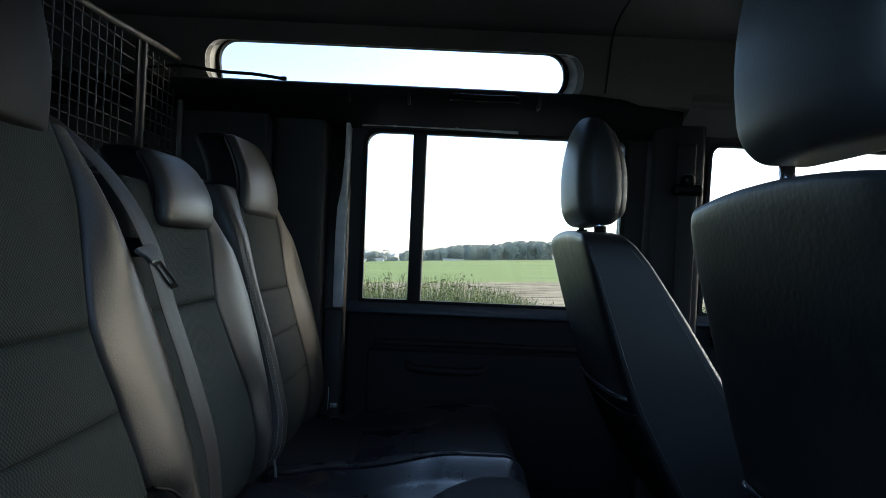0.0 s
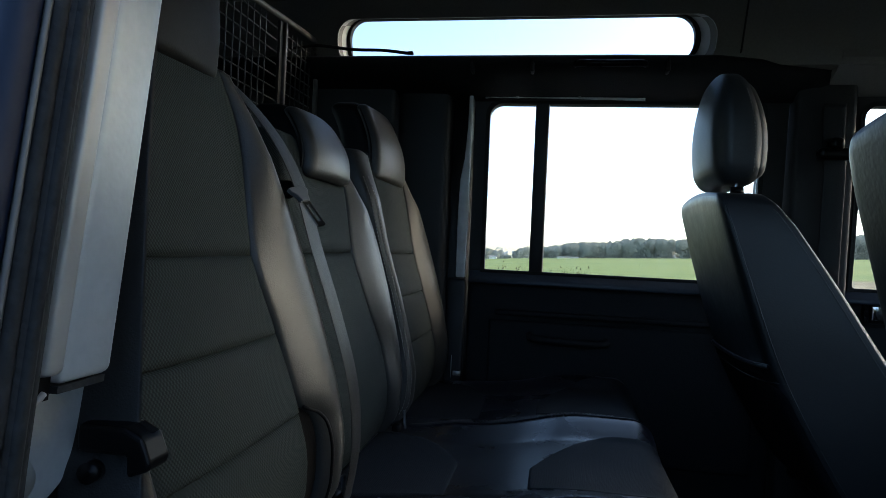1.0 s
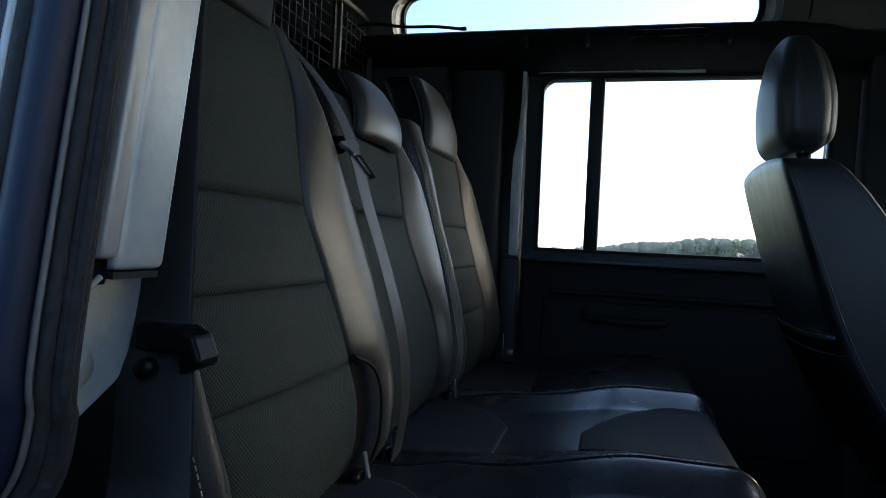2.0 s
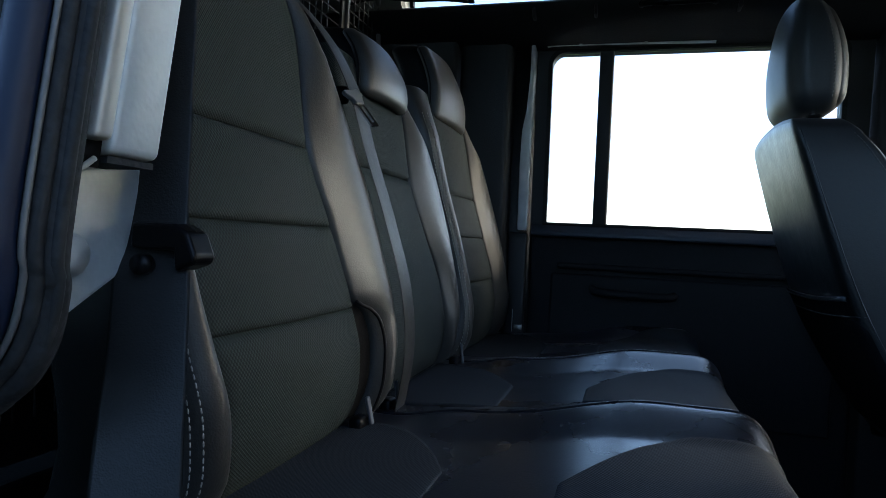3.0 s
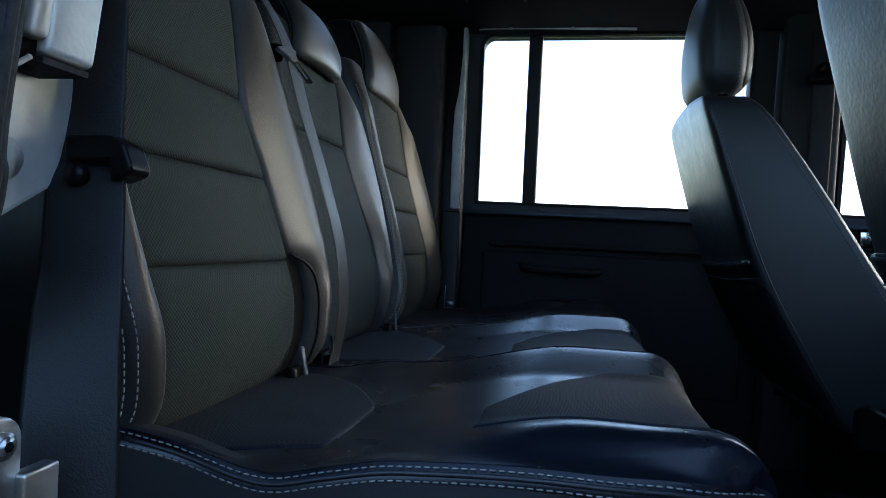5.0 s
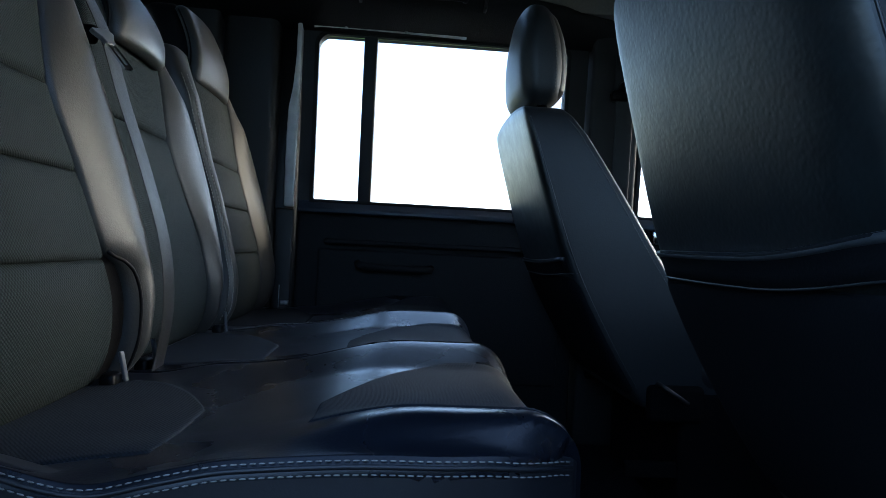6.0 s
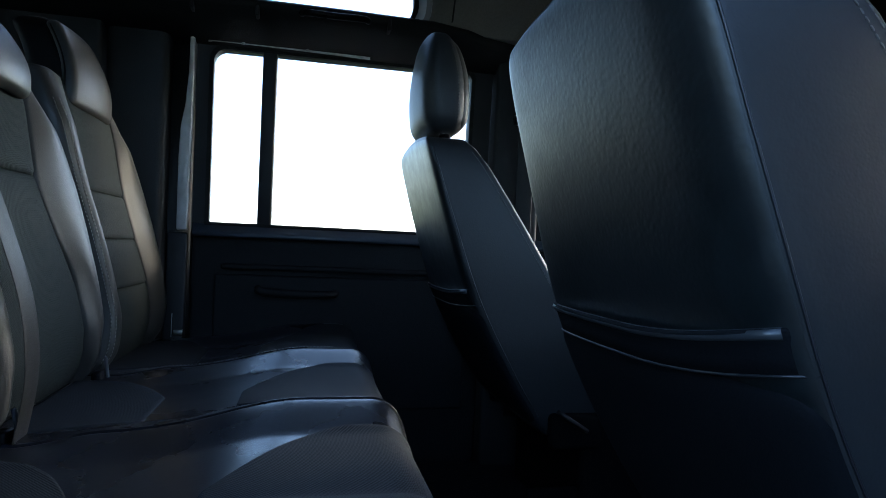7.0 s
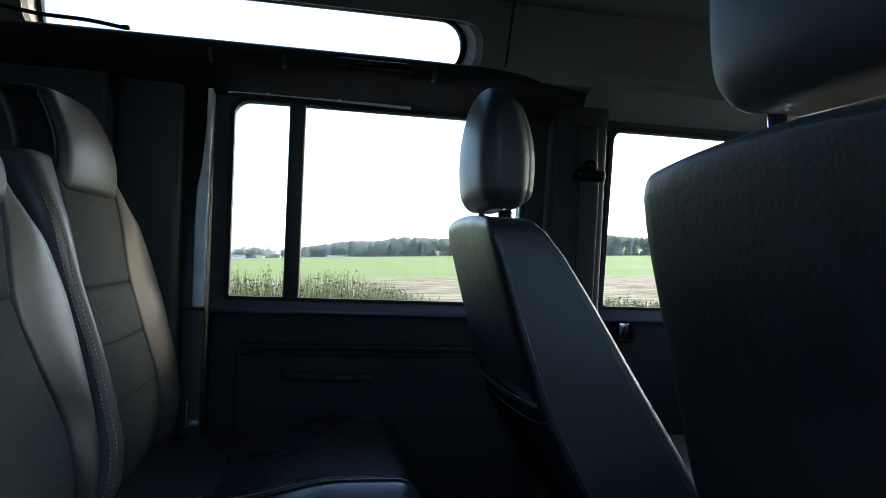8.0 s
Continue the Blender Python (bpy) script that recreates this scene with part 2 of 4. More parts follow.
def ribbon(points, side, width, thick=0.0014):
    """A flat strap along points, as wide as width along the direction side (one for all, or one a point)."""
    bm = bmesh.new()
    pts = [Vector(p) for p in points]
    rows = []
    for i, p in enumerate(pts):
        d = (pts[min(i + 1, len(pts) - 1)] - pts[max(i - 1, 0)]).normalized()
        s = Vector(side[i] if isinstance(side, list) else side).normalized()
        n = d.cross(s).normalized() * thick / 2
        w = s * width / 2
        e = w * 0.90
        rows.append([bm.verts.new(q) for q in (p - w, p - e + n, p - e * 0.3 + n * 1.3, p + e * 0.3 + n * 1.3, p + e + n, p + w, p + e - n, p - e - n)])
    for a, b in zip(rows, rows[1:]):
        for k in range(8):
            bm.faces.new((a[k], a[(k + 1) % 8], b[(k + 1) % 8], b[k]))
    bm.faces.new(rows[0][::-1])
    bm.faces.new(rows[-1])
    return bm


def smooth_line(points, n=12):
    """A gliding line through points."""
    p = [Vector(q) for q in points]
    out = []
    for i in range(len(p) - 1):
        a, b, c, d = p[max(i - 1, 0)], p[i], p[i + 1], p[min(i + 2, len(p) - 1)]
        for k in range(n):
            t = k / n
            out.append(0.5 * (2 * b + (c - a) * t + (2 * a - 5 * b + 4 * c - d) * t * t + (3 * b - a - 3 * c + d) * t ** 3))
    return out + [p[-1]]


def stitches(points, pitch=0.0062, length=0.0044, r=0.0008, lift=None):
    """Thread dashes along a line."""
    bm = bmesh.new()
    pts = [Vector(p) for p in points]
    s, nxt = 0.0, 0.0
    for a, b in zip(pts, pts[1:]):
        L = (b - a).length
        if L < 1e-9:
            continue
        d = (b - a) / L
        while nxt <= s + L:
            c = a + d * (nxt - s)
            o = d.orthogonal().normalized()
            q = d.cross(o)
            ring = []
            for e, k in ((-0.5, 0.35), (-0.28, 1.0), (0.28, 1.0), (0.5, 0.35)):
                ring.append([bm.verts.new(c + d * (e * length) + (o * x + q * y) * r * k) for x, y in ((1, 0), (0, 1), (-1, 0), (0, -1))])
            for u, v in zip(ring, ring[1:]):
                for k in range(4):
                    bm.faces.new((u[k], u[(k + 1) % 4], v[(k + 1) % 4], v[k]))
            bm.faces.new(ring[0][::-1])
            bm.faces.new(ring[-1])
            nxt += pitch
        s += L
    return bm


def prism(outline, axis, a, b, bevel=0.0, seg=2):
    """An outline of two coordinates swept along an axis from a to b."""
    bm = bmesh.new()
    o = [i for i in range(3) if i != axis]

    def at(p, w):
        v = [0, 0, 0]
        v[o[0]], v[o[1]], v[axis] = p[0], p[1], w
        return bm.verts.new(v)
    lo, hi = [at(p, a) for p in outline], [at(p, b) for p in outline]
    n = len(outline)
    bm.faces.new(lo[::-1])
    bm.faces.new(hi)
    for i in range(n):
        bm.faces.new((lo[i], lo[(i + 1) % n], hi[(i + 1) % n], hi[i]))
    if bevel:
        bmesh.ops.recalc_face_normals(bm, faces=bm.faces)
        bmesh.ops.bevel(bm, geom=[e for e in bm.edges if e.calc_face_angle(0) > 0.6], offset=bevel, segments=seg, affect="EDGES", profile=0.5)
    return bm


def rounded(x0, z0, x1, z1, r, n=6):
    """The outline of a rectangle; r: the radii of its corners from low-left, round by low-right."""
    rs = r if isinstance(r, (list, tuple)) else (r,) * 4
    out = []
    for (cx, cz, sx, sz, a), q in zip(((x0, z0, 1, 1, 180), (x1, z0, -1, 1, 270), (x1, z1, -1, -1, 0), (x0, z1, 1, -1, 90)), rs):
        for k in range(n + 1):
            t = radians(a + 90 * k / n)
            out.append((cx + sx * q + q * math.cos(t), cz + sz * q + q * math.sin(t)))
    return out


def ring_frame(outer, inner, axis, a, b):
    """A frame between two outlines with as many points."""
    bm = bmesh.new()
    o = [i for i in range(3) if i != axis]

    def at(p, w):
        v = [0, 0, 0]
        v[o[0]], v[o[1]], v[axis] = p[0], p[1], w
        return bm.verts.new(v)
    q = [[at(p, w) for p in line] for line, w in ((outer, a), (inner, a), (inner, b), (outer, b))]
    n = len(outer)
    for A, B in ((0, 1), (1, 2), (2, 3), (3, 0)):
        for i in range(n):
            bm.faces.new((q[A][i], q[A][(i + 1) % n], q[B][(i + 1) % n], q[B][i]))
    return bm


def join(*bms):
    out = bmesh.new()
    for b in bms:
        me = bpy.data.meshes.new("tmp")
        b.to_mesh(me)
        b.free()
        out.from_mesh(me)
        bpy.data.meshes.remove(me)
    return out

# ---- the ground and the country outside ----
SLOPE = radians(2.7)      # the lane falls towards the vehicle's nose


def land(x, y, dz=0.0):
    fall = 0.0089 * max(0, y - 32) + 1.6 * min(1, max(0, (-20 - x) / 90)) * min(1, max(0, y - 120) / 200)
    return Vector((x, y, math.tan(SLOPE) * x + dz - fall))


def land_mat():
    m = bpy.data.materials.new("fields")
    m.use_nodes = True
    nd, ln = m.node_tree.nodes, m.node_tree.links
    b = nd["Principled BSDF"]
    b.inputs["Roughness"].default_value = 0.95
    b.inputs["Specular IOR Level"].default_value = 0.1
    geo, sp = nd.new("ShaderNodeNewGeometry"), nd.new("ShaderNodeSeparateXYZ")
    ln.new(geo.outputs["Position"], sp.inputs[0])
    n = nd.new("ShaderNodeTexNoise")
    n.inputs["Scale"].default_value, n.inputs["Detail"].default_value = 0.35, 8
    ln.new(geo.outputs["Position"], n.inputs["Vector"])
    fine = nd.new("ShaderNodeTexNoise")
    fine.inputs["Scale"].default_value, fine.inputs["Detail"].default_value = 3.0, 6
    stretch = nd.new("ShaderNodeVectorMath")
    stretch.operation = "MULTIPLY"
    stretch.inputs[1].default_value = (0.30, 1.6, 1.0)
    ln.new(geo.outputs["Position"], stretch.inputs[0])
    ln.new(stretch.outputs[0], fine.inputs["Vector"])

    def op(kind, a, c):
        o = nd.new("ShaderNodeMath")
        o.operation = kind
        for i, v in enumerate((a, c)):
            if isinstance(v, (int, float)):
                o.inputs[i].default_value = v
            else:
                ln.new(v, o.inputs[i])
        return o.outputs[0]

    def mix(f, a, c):
        o = nd.new("ShaderNodeMix")
        o.data_type = "RGBA"
        ln.new(f, o.inputs[0])
        for i, v in ((6, a), (7, c)):
            if isinstance(v, tuple):
                o.inputs[i].default_value = (*v, 1)
            else:
                ln.new(v, o.inputs[i])
        return o.outputs[2]
    ragged = op("ADD", sp.outputs["Y"], op("MULTIPLY", op("SUBTRACT", n.outputs[0], 0.5), 5.0))

    def past(y, w):
        r = nd.new("ShaderNodeMapRange")
        r.interpolation_type = "SMOOTHSTEP"
        r.inputs["From Min"].default_value, r.inputs["From Max"].default_value = y, y + w
        ln.new(ragged, r.inputs["Value"])
        return r.outputs[0]
    grass = mix(fine.outputs[0], (0.06, 0.085, 0.02), (0.13, 0.14, 0.045))
    furrow = nd.new("ShaderNodeMapRange")
    furrow.inputs["From Min"].default_value, furrow.inputs["From Max"].default_value = 0.36, 0.62
    ln.new(fine.outputs[0], furrow.inputs["Value"])
    # soil colours carry the warmth of sunlight
    plough = mix(furrow.outputs[0], (0.17, 0.112, 0.056), (0.52, 0.385, 0.215))
    broad = nd.new("ShaderNodeTexNoise")
    broad.inputs["Scale"].default_value, broad.inputs["Detail"].default_value = 0.035, 5
    ln.new(stretch.outputs[0], broad.inputs["Vector"])
    patch = nd.new("ShaderNodeMapRange")
    patch.inputs["From Min"].default_value, patch.inputs["From Max"].default_value = 0.33, 0.67
    ln.new(broad.outputs[0], patch.inputs["Value"])
    crop = mix(n.outputs[0], mix(patch.outputs[0], (0.190, 0.235, 0.066), (0.285, 0.285, 0.070)), mix(patch.outputs[0], (0.255, 0.295, 0.094), (0.365, 0.360, 0.105)))
    # unseen near ground, assumed dark tarmac to cut bounced light
    lane = mix(fine.outputs[0], (0.035, 0.035, 0.037), (0.065, 0.063, 0.060))
    col = mix(past(6.0, 1.0), lane, grass)
    col = mix(past(11, 1.5), col, plough)
    col = mix(past(30.5, 3), col, crop)
    ln.new(col, b.inputs["Base Color"])
    return m


LAND = land_mat()
bm = bmesh.new()
xs = [-3000, -1200, -500, -200, -80, -30, -10, 0, 10, 30, 80, 200, 500, 1200, 3000]
ys = [-3000, -500, -60, -10, 0, 6, 11, 16, 22, 30, 38, 60, 120, 250, 420, 700, 1500, 4000]
grid = [[bm.verts.new(land(x, y, 0.4 * math.sin(x * 0.013 + 1) * min(1, max(0, y - 60) / 200) - 0.001 * max(0, y - 420) * 2)) for y in ys] for x in xs]
for i in range(len(xs) - 1):
    for j in range(len(ys) - 1):
        bm.faces.new((grid[i][j], grid[i + 1][j], grid[i + 1][j + 1], grid[i][j + 1]))
solo("ground", bm, LAND, "assumed dark tarmac out of view, verge, ploughed soil and green field", "field", "structure")

# clods on the ploughed strip
CLOD = mat("dry_soil", (0.22, 0.165, 0.11), 0.95, grain=(30, 0.01, 0.25), stain=(3, 0.2))
rng = random.Random(3)
bm = bmesh.new()
for k in range(4200):
    y = 13 + 20 * rng.random() ** 1.3
    x = rng.uniform(-14, 22) * y / 18
    p, s = land(x, y), rng.uniform(0.012, 0.036)
    vs = [bm.verts.new(p + Vector((math.cos(a) * s * rng.uniform(0.6, 1.3), math.sin(a) * s * rng.uniform(0.6, 1.3), 0))) for a in (0, 1.26, 2.5, 3.77, 5.0)]
    top = bm.verts.new(p + Vector((0, 0, s * rng.uniform(0.4, 0.9))))
    for i in range(5):
        bm.faces.new((vs[i], vs[(i + 1) % 5], top))
solo("soil_clods", bm, CLOD, "pale dry clods on the ploughed strip", "soil", "stuff", False)

WEED = mat("verge_weeds", (0.150, 0.156, 0.036), 0.8, stain=(2.5, 0.45))
# unseen hedge behind the camera, added to block low sky light
LEAF = mat("sky_block_leaves", (0.022, 0.034, 0.016), 0.8, stain=(3, 0.35))
rng = random.Random(21)
verts, faces = [], []
for k in range(13000):
    x, z = rng.uniform(-9, 10), rng.uniform(0, 1.9)
    y = -2.6 - 1.1 * rng.random() + 0.25 * math.sin(x * 2.1) * math.sin(z * 3)
    z *= 1 + 0.06 * math.sin(x * 1.7)
    c, n = land(x, y, z), len(verts)
    d = Vector((rng.uniform(-1, 1), rng.uniform(-1, 1), rng.uniform(-1, 1))).normalized() * rng.uniform(0.06, 0.13)
    o = d.orthogonal() * 0.5
    verts.extend(tuple(v) for v in (c, c + d * 0.5 + o, c + d, c + d * 0.5 - o))
    faces.append((n, n + 1, n + 2, n + 3))
me = bpy.data.meshes.new("hedge")
me.from_pydata(verts, [], faces)
me.materials.append(LEAF)
tagged(new("hedge", me), "unseen dark hedge added to block low sky light", "hedge", "", "stuff")
solo("sky_block_core", rbox((-9, -3.5, -0.5), (10, -2.8, 1.65), 0.2, 3), LEAF, "solid core of the added light-blocking hedge", "hedge", "stuff")
SEED = mat("dry_seed_heads", (0.15, 0.125, 0.055), 0.9, stain=(4, 0.4))


def verge(name, count, lo, hi, y0, y1, material, label, heads, seed):
    rng = random.Random(seed)
    bm = bmesh.new()
    for k in range(count):
        y = rng.uniform(y0, y1)
        x = rng.uniform(-3.2, 9.5)
        lush = 0.95 + 0.30 * math.sin(x * 1.3 + 1.0) * math.sin(x * 0.47 + 0.4)
        lush *= 1.0 - 0.52 * min(1, max(0, (x + 0.4) / 2.6))
        h = rng.uniform(lo, hi) * lush
        p = land(x, y)
        lean = Vector((rng.uniform(-0.25, 0.25), rng.uniform(-0.25, 0.25), 1)).normalized()
        a = rng.uniform(0, math.pi)
        w = Vector((math.cos(a), math.sin(a), 0)) * 0.006
        q = p + lean * h
        if heads:
            for j in range(rng.randint(5, 9)):
                t = h * (0.68 + 0.34 * rng.random())
                c = p + lean * t + Vector((rng.uniform(-1, 1), rng.uniform(-1, 1), 0)) * 0.035
                s = rng.uniform(0.007, 0.015)
                vs = [bm.verts.new(c + Vector(d) * s) for d in ((1, 0, -0.6), (-0.5, 0.87, -0.6), (-0.5, -0.87, -0.6), (0, 0, 1.6))]
                for f in ((0, 1, 3), (1, 2, 3), (2, 0, 3), (0, 2, 1)):
                    bm.faces.new([vs[i] for i in f])
        m = p + lean * h * 0.55 + w * 2
        v = [bm.verts.new(c) for c in (p - w, p + w, m + w, q, m - w)]
        bm.faces.new(v)
        for j in range(rng.randint(3, 6)):
            t = h * rng.uniform(0.15, 0.9)
            b0 = rng.uniform(0, 6.28)
            d = Vector((math.cos(b0), math.sin(b0), rng.uniform(0.1, 0.9)))
            n = Vector((-math.sin(b0), math.cos(b0), 0)) * rng.uniform(0.007, 0.016)
            c = p + lean * t
            L = rng.uniform(0.05, 0.12)
            v = [bm.verts.new(e) for e in (c, c + d * L * 0.5 + n, c + d * L + Vector((0, 0, -0.03)), c + d * L * 0.5 - n)]
            bm.faces.new(v)
    solo(name, bm, material, label, "weeds", "stuff", False)


verge("verge_weeds", 11000, 0.75, 1.25, 7.6, 11.5, WEED, "tall green weeds along the field edge", False, 5)
verge("seeded_stems", 260, 0.95, 1.30, 7.8, 11.0, SEED, "brown seed heads among the verge weeds", True, 6)

# far woods, with the haze of distance put into their pale base colours
WOODS = mat("haze_painted_woodland", (0.345, 0.325, 0.235), 0.95, stain=(0.16, 0.22))
FARWOODS = mat("haze_painted_ridge", (0.47, 0.475, 0.46), 0.95, stain=(0.03, 0.2))


def woods(name, x0, x1, y, tall, n, material, label, seed, size=2.4, leaves=46):
    """Trees of many leaf masses in ragged crowns, over a low dark understorey."""
    rng = random.Random(seed)
    verts, faces, normals = [], [], []
    for k in range(n):
        x = x0 + (x1 - x0) * rng.random()
        yy = y + rng.uniform(0, 40)
        h = tall(x) * (rng.uniform(0.80, 1.04) if yy < y + 25 else rng.uniform(0.95, 1.12))
        r = size * rng.uniform(0.6, 1.5)
        for j in range(leaves):
            d = Vector((rng.gauss(0, 1), rng.gauss(0, 1), rng.gauss(0, 1))).normalized() * rng.random() ** 0.4
            low = rng.random() < 0.30
            c = land(x + d.x * r, yy + d.y * r, h * rng.random() * 0.7 if low else max(0.3, h - r * 0.9 + d.z * r))
            m = len(verts)
            a = Vector((rng.gauss(0, 1), rng.gauss(0, 1), rng.gauss(0, 1))).normalized() * size * rng.uniform(0.10, 0.22)
            b = a.orthogonal() * rng.uniform(0.6, 1.0)
            verts.extend(tuple(v) for v in (c - a, c + b, c + a, c - b))
            faces.append((m, m + 1, m + 2, m + 3) if a.cross(b).y > 0 else (m, m + 3, m + 2, m + 1))
            # normals bent up and forward flatten the shading, as haze would
            soft = (d * 0.7 + Vector((0, -0.6, 0.7))).normalized()
            soft.y = min(soft.y, -0.15)
            normals.extend([tuple(soft.normalized())] * 4)
    me = bpy.data.meshes.new(name)
    me.from_pydata(verts, [], faces)
    me.materials.append(material)
    me.shade_smooth()
    me.normals_split_custom_set_from_vertices(normals)
    tagged(new(name, me), label, "woodland", "", "stuff")


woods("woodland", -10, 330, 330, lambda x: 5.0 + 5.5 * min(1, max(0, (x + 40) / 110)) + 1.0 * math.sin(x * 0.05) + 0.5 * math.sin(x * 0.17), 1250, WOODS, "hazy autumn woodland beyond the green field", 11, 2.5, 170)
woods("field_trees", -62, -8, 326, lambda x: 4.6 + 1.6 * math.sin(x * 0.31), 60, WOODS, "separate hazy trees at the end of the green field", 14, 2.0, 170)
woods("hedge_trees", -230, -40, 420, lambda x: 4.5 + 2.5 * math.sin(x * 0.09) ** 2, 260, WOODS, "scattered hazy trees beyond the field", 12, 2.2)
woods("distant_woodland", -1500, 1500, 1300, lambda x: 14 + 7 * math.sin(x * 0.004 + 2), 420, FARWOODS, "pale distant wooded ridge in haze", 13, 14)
# white walls get a warm tint that cancels blue skylight
FARWALL = mat("warmed_white_render", (0.78, 0.72, 0.60), 0.9, stain=(0.4, 0.08))
FARROOF = mat("slate_roof", (0.30, 0.26, 0.21), 0.9, stain=(0.5, 0.1))
for hx, hy, w, tall in ((-170, 415, 11, 3.0), (-151, 405, 14, 3.0), (-128, 410, 8, 3.0), (-205, 418, 9, 3.0), (-41.5, 322, 7.5, 1.3), (-30.5, 323, 3.5, 1.2)):
    p = land(hx, hy)
    house = thing("farm_building", p, "white rendered farm building among distant trees", "building", "distant farm buildings")
    part("wall", box(p + Vector((-w / 2, -3, -0.5)), p + Vector((w / 2, 3, tall))), FARWALL, house, "", False)
    part("roof", prism([(-3.3 + hy, p.z + tall), (3.3 + hy, p.z + tall), (hy, p.z + tall * 1.6)], 0, hx - w / 2 - 0.3, hx + w / 2 + 0.3), FARROOF, house, "", False)
p = land(6.5, 323)
barn = thing("farm_shed", p, "long low pale shed at the foot of the wood", "building", "distant farm buildings")
part("wall", box(p + Vector((-5, -2, -0.5)), p + Vector((5, 2, 0.8))), FARWALL, barn, "", False)
part("roof", prism([(-2.2 + p.y, p.z + 0.8), (2.2 + p.y, p.z + 0.8), (p.y, p.z + 1.3)], 0, 1.3, 11.7), FARROOF, barn, "", False)

# ---- the vehicle's shell ----
YC = 0.965


def lean(bm, y0=1.70, z0=1.32, k=0.07):
    """The upper side leans in above the waist."""
    for v in bm.verts:
        if v.co.z > z0:
            v.co.y -= (v.co.z - z0) * k * (1 if v.co.y > YC else -1)
    return bm


# floor, sills and bulkheads
solo("floor", box((-1.7, 0.20, 0.66), (1.5, 1.76, 0.72)), CARPET, "dark rubber-matted vehicle floor", "floor", "structure", False)
solo("underbody", box((-1.7, 0.30, 0.35), (1.9, 1.66, 0.65), 0.02), TRIM, "dark underbody of the vehicle", "chassis", "structure", False)
tail = solo("rear_bulkhead", ring_frame(rounded(0.22, 0.66, 1.74, 1.99, 0.005), rounded(0.36, 1.30, 1.57, 1.79, 0.03), 0, -1.76, -1.70), TRIM, "dark tail panel of the load bay with a window", "wall", "structure", False)
part("pane", box((-1.735, 0.355, 1.295), (-1.731, 1.575, 1.795)), GLASS, tail, "clear tail window", False).visible_shadow = False
# added black panel, stops a light leak behind the near pillar
solo("quarter_leak_panel", box((-0.50, 0.245, 0.715), (-0.43, 0.418, 1.75), 0.004), BLACK_SHADE, "black panel added to stop light leaking through the rear quarter", "wall", "structure", False)
solo("seat_bulkhead", box((-0.46, 0.42, 0.72), (-0.42, 1.62, 1.06), 0.004), BLACK_SHADE, "black panel behind the bench", "wall", "structure", False)

# far rear door
door = thing("door_1", (0.15, 1.72, 0.72), "closed rear side door with black vinyl door card", "door", "", "structure")
WIN = (-0.172, 1.316, 0.476, 1.747)
part("door_card", rbox((-0.207, 1.692, 0.69), (0.532, 1.75, 1.304), 0.012, 3), DOORCARD, door)
frame1 = part("window_frame", lean(ring_frame(rounded(-0.207, 1.303, 0.530, 1.775, 0.012), rounded(*WIN, (0.006, 0.012, 0.02, 0.034)), 1, 1.690, 1.735)), TRIM, door, "", False)
part("seal", lean(ring_frame(rounded(-0.178, 1.314, 0.482, 1.753, (0.008, 0.014, 0.022, 0.038)), rounded(-0.168, 1.3255, 0.472, 1.743, (0.004, 0.010, 0.018, 0.032)), 1, 1.684, 1.700)), RUBBER, frame1, "black rubber glazing seal", False)
part("mullion", lean(rbox((-0.055, 1.686, 1.318), (-0.021, 1.730, 1.750), 0.005, 2)), TRIM, frame1)
part("pane", lean(box((-0.171, 1.712, 1.321), (-0.056, 1.716, 1.746))), GLASS, frame1, "clear fixed quarter pane", False).visible_shadow = False
part("pane", lean(box((-0.020, 1.708, 1.321), (0.475, 1.712, 1.746))), GLASS, frame1, "clear sliding pane", False).visible_shadow = False
part("waist_rail", prism([(1.700, 1.3215), (1.688, 1.3215), (1.667, 1.301), (1.667, 1.290), (1.700, 1.290)], 0, -0.205, 0.530, 0.005, 3), RAILVINYL, door, "smooth rail under the glass, blue sheen in its colour")
part("ledge", rbox((-0.135, 1.672, 1.212), (0.470, 1.700, 1.226), 0.006, 3), DOORCARD, door)
part("lower_pad", rbox((-0.150, 1.682, 0.86), (0.490, 1.700, 1.200), 0.02, 4), DOORCARD, door)
h = part("pull_handle", tube(smooth_line([(-0.045, 1.686, 1.166), (-0.03, 1.660, 1.160), (0.055, 1.652, 1.157), (0.13, 1.660, 1.157), (0.145, 1.686, 1.160)], 6), 0.010, 8), DOORCARD, door, "black pull handle")
part("rain_strip", tube(smooth_line([(-0.176, 1.640, 1.752), (-0.160, 1.638, 1.7565), (0.0, 1.638, 1.7555), (0.203, 1.638, 1.751)], 6), 0.0036, 8, 0.6), STRIP, door, "thin pale strip above the glass")
for x in (-0.10, 0.05):
    part("screw", rbox((x - 0.004, 1.632, 1.7515), (x + 0.004, 1.640, 1.7595), 0.003, 2), STEEL, door)

# far front door
door2 = thing("door_2", (1.05, 1.72, 0.72), "closed front side door with black trim", "door", "", "structure")
part("door_card", rbox((0.668, 1.692, 0.69), (1.42, 1.75, 1.304), 0.012, 3), DOORCARD, door2)
frame2 = part("window_frame", lean(ring_frame(rounded(0.668, 1.303, 1.42, 1.785, 0.012), rounded(0.687, 1.316, 1.39, 1.748, (0.008, 0.012, 0.02, 0.030)), 1, 1.690, 1.735)), TRIM, door2, "", False)
part("seal", lean(ring_frame(rounded(0.681, 1.314, 1.396, 1.754, (0.01, 0.014, 0.022, 0.034)), rounded(0.691, 1.3255, 1.386, 1.744, (0.008, 0.010, 0.018, 0.028)), 1, 1.684, 1.700)), RUBBER, frame2, "black rubber glazing seal", False)
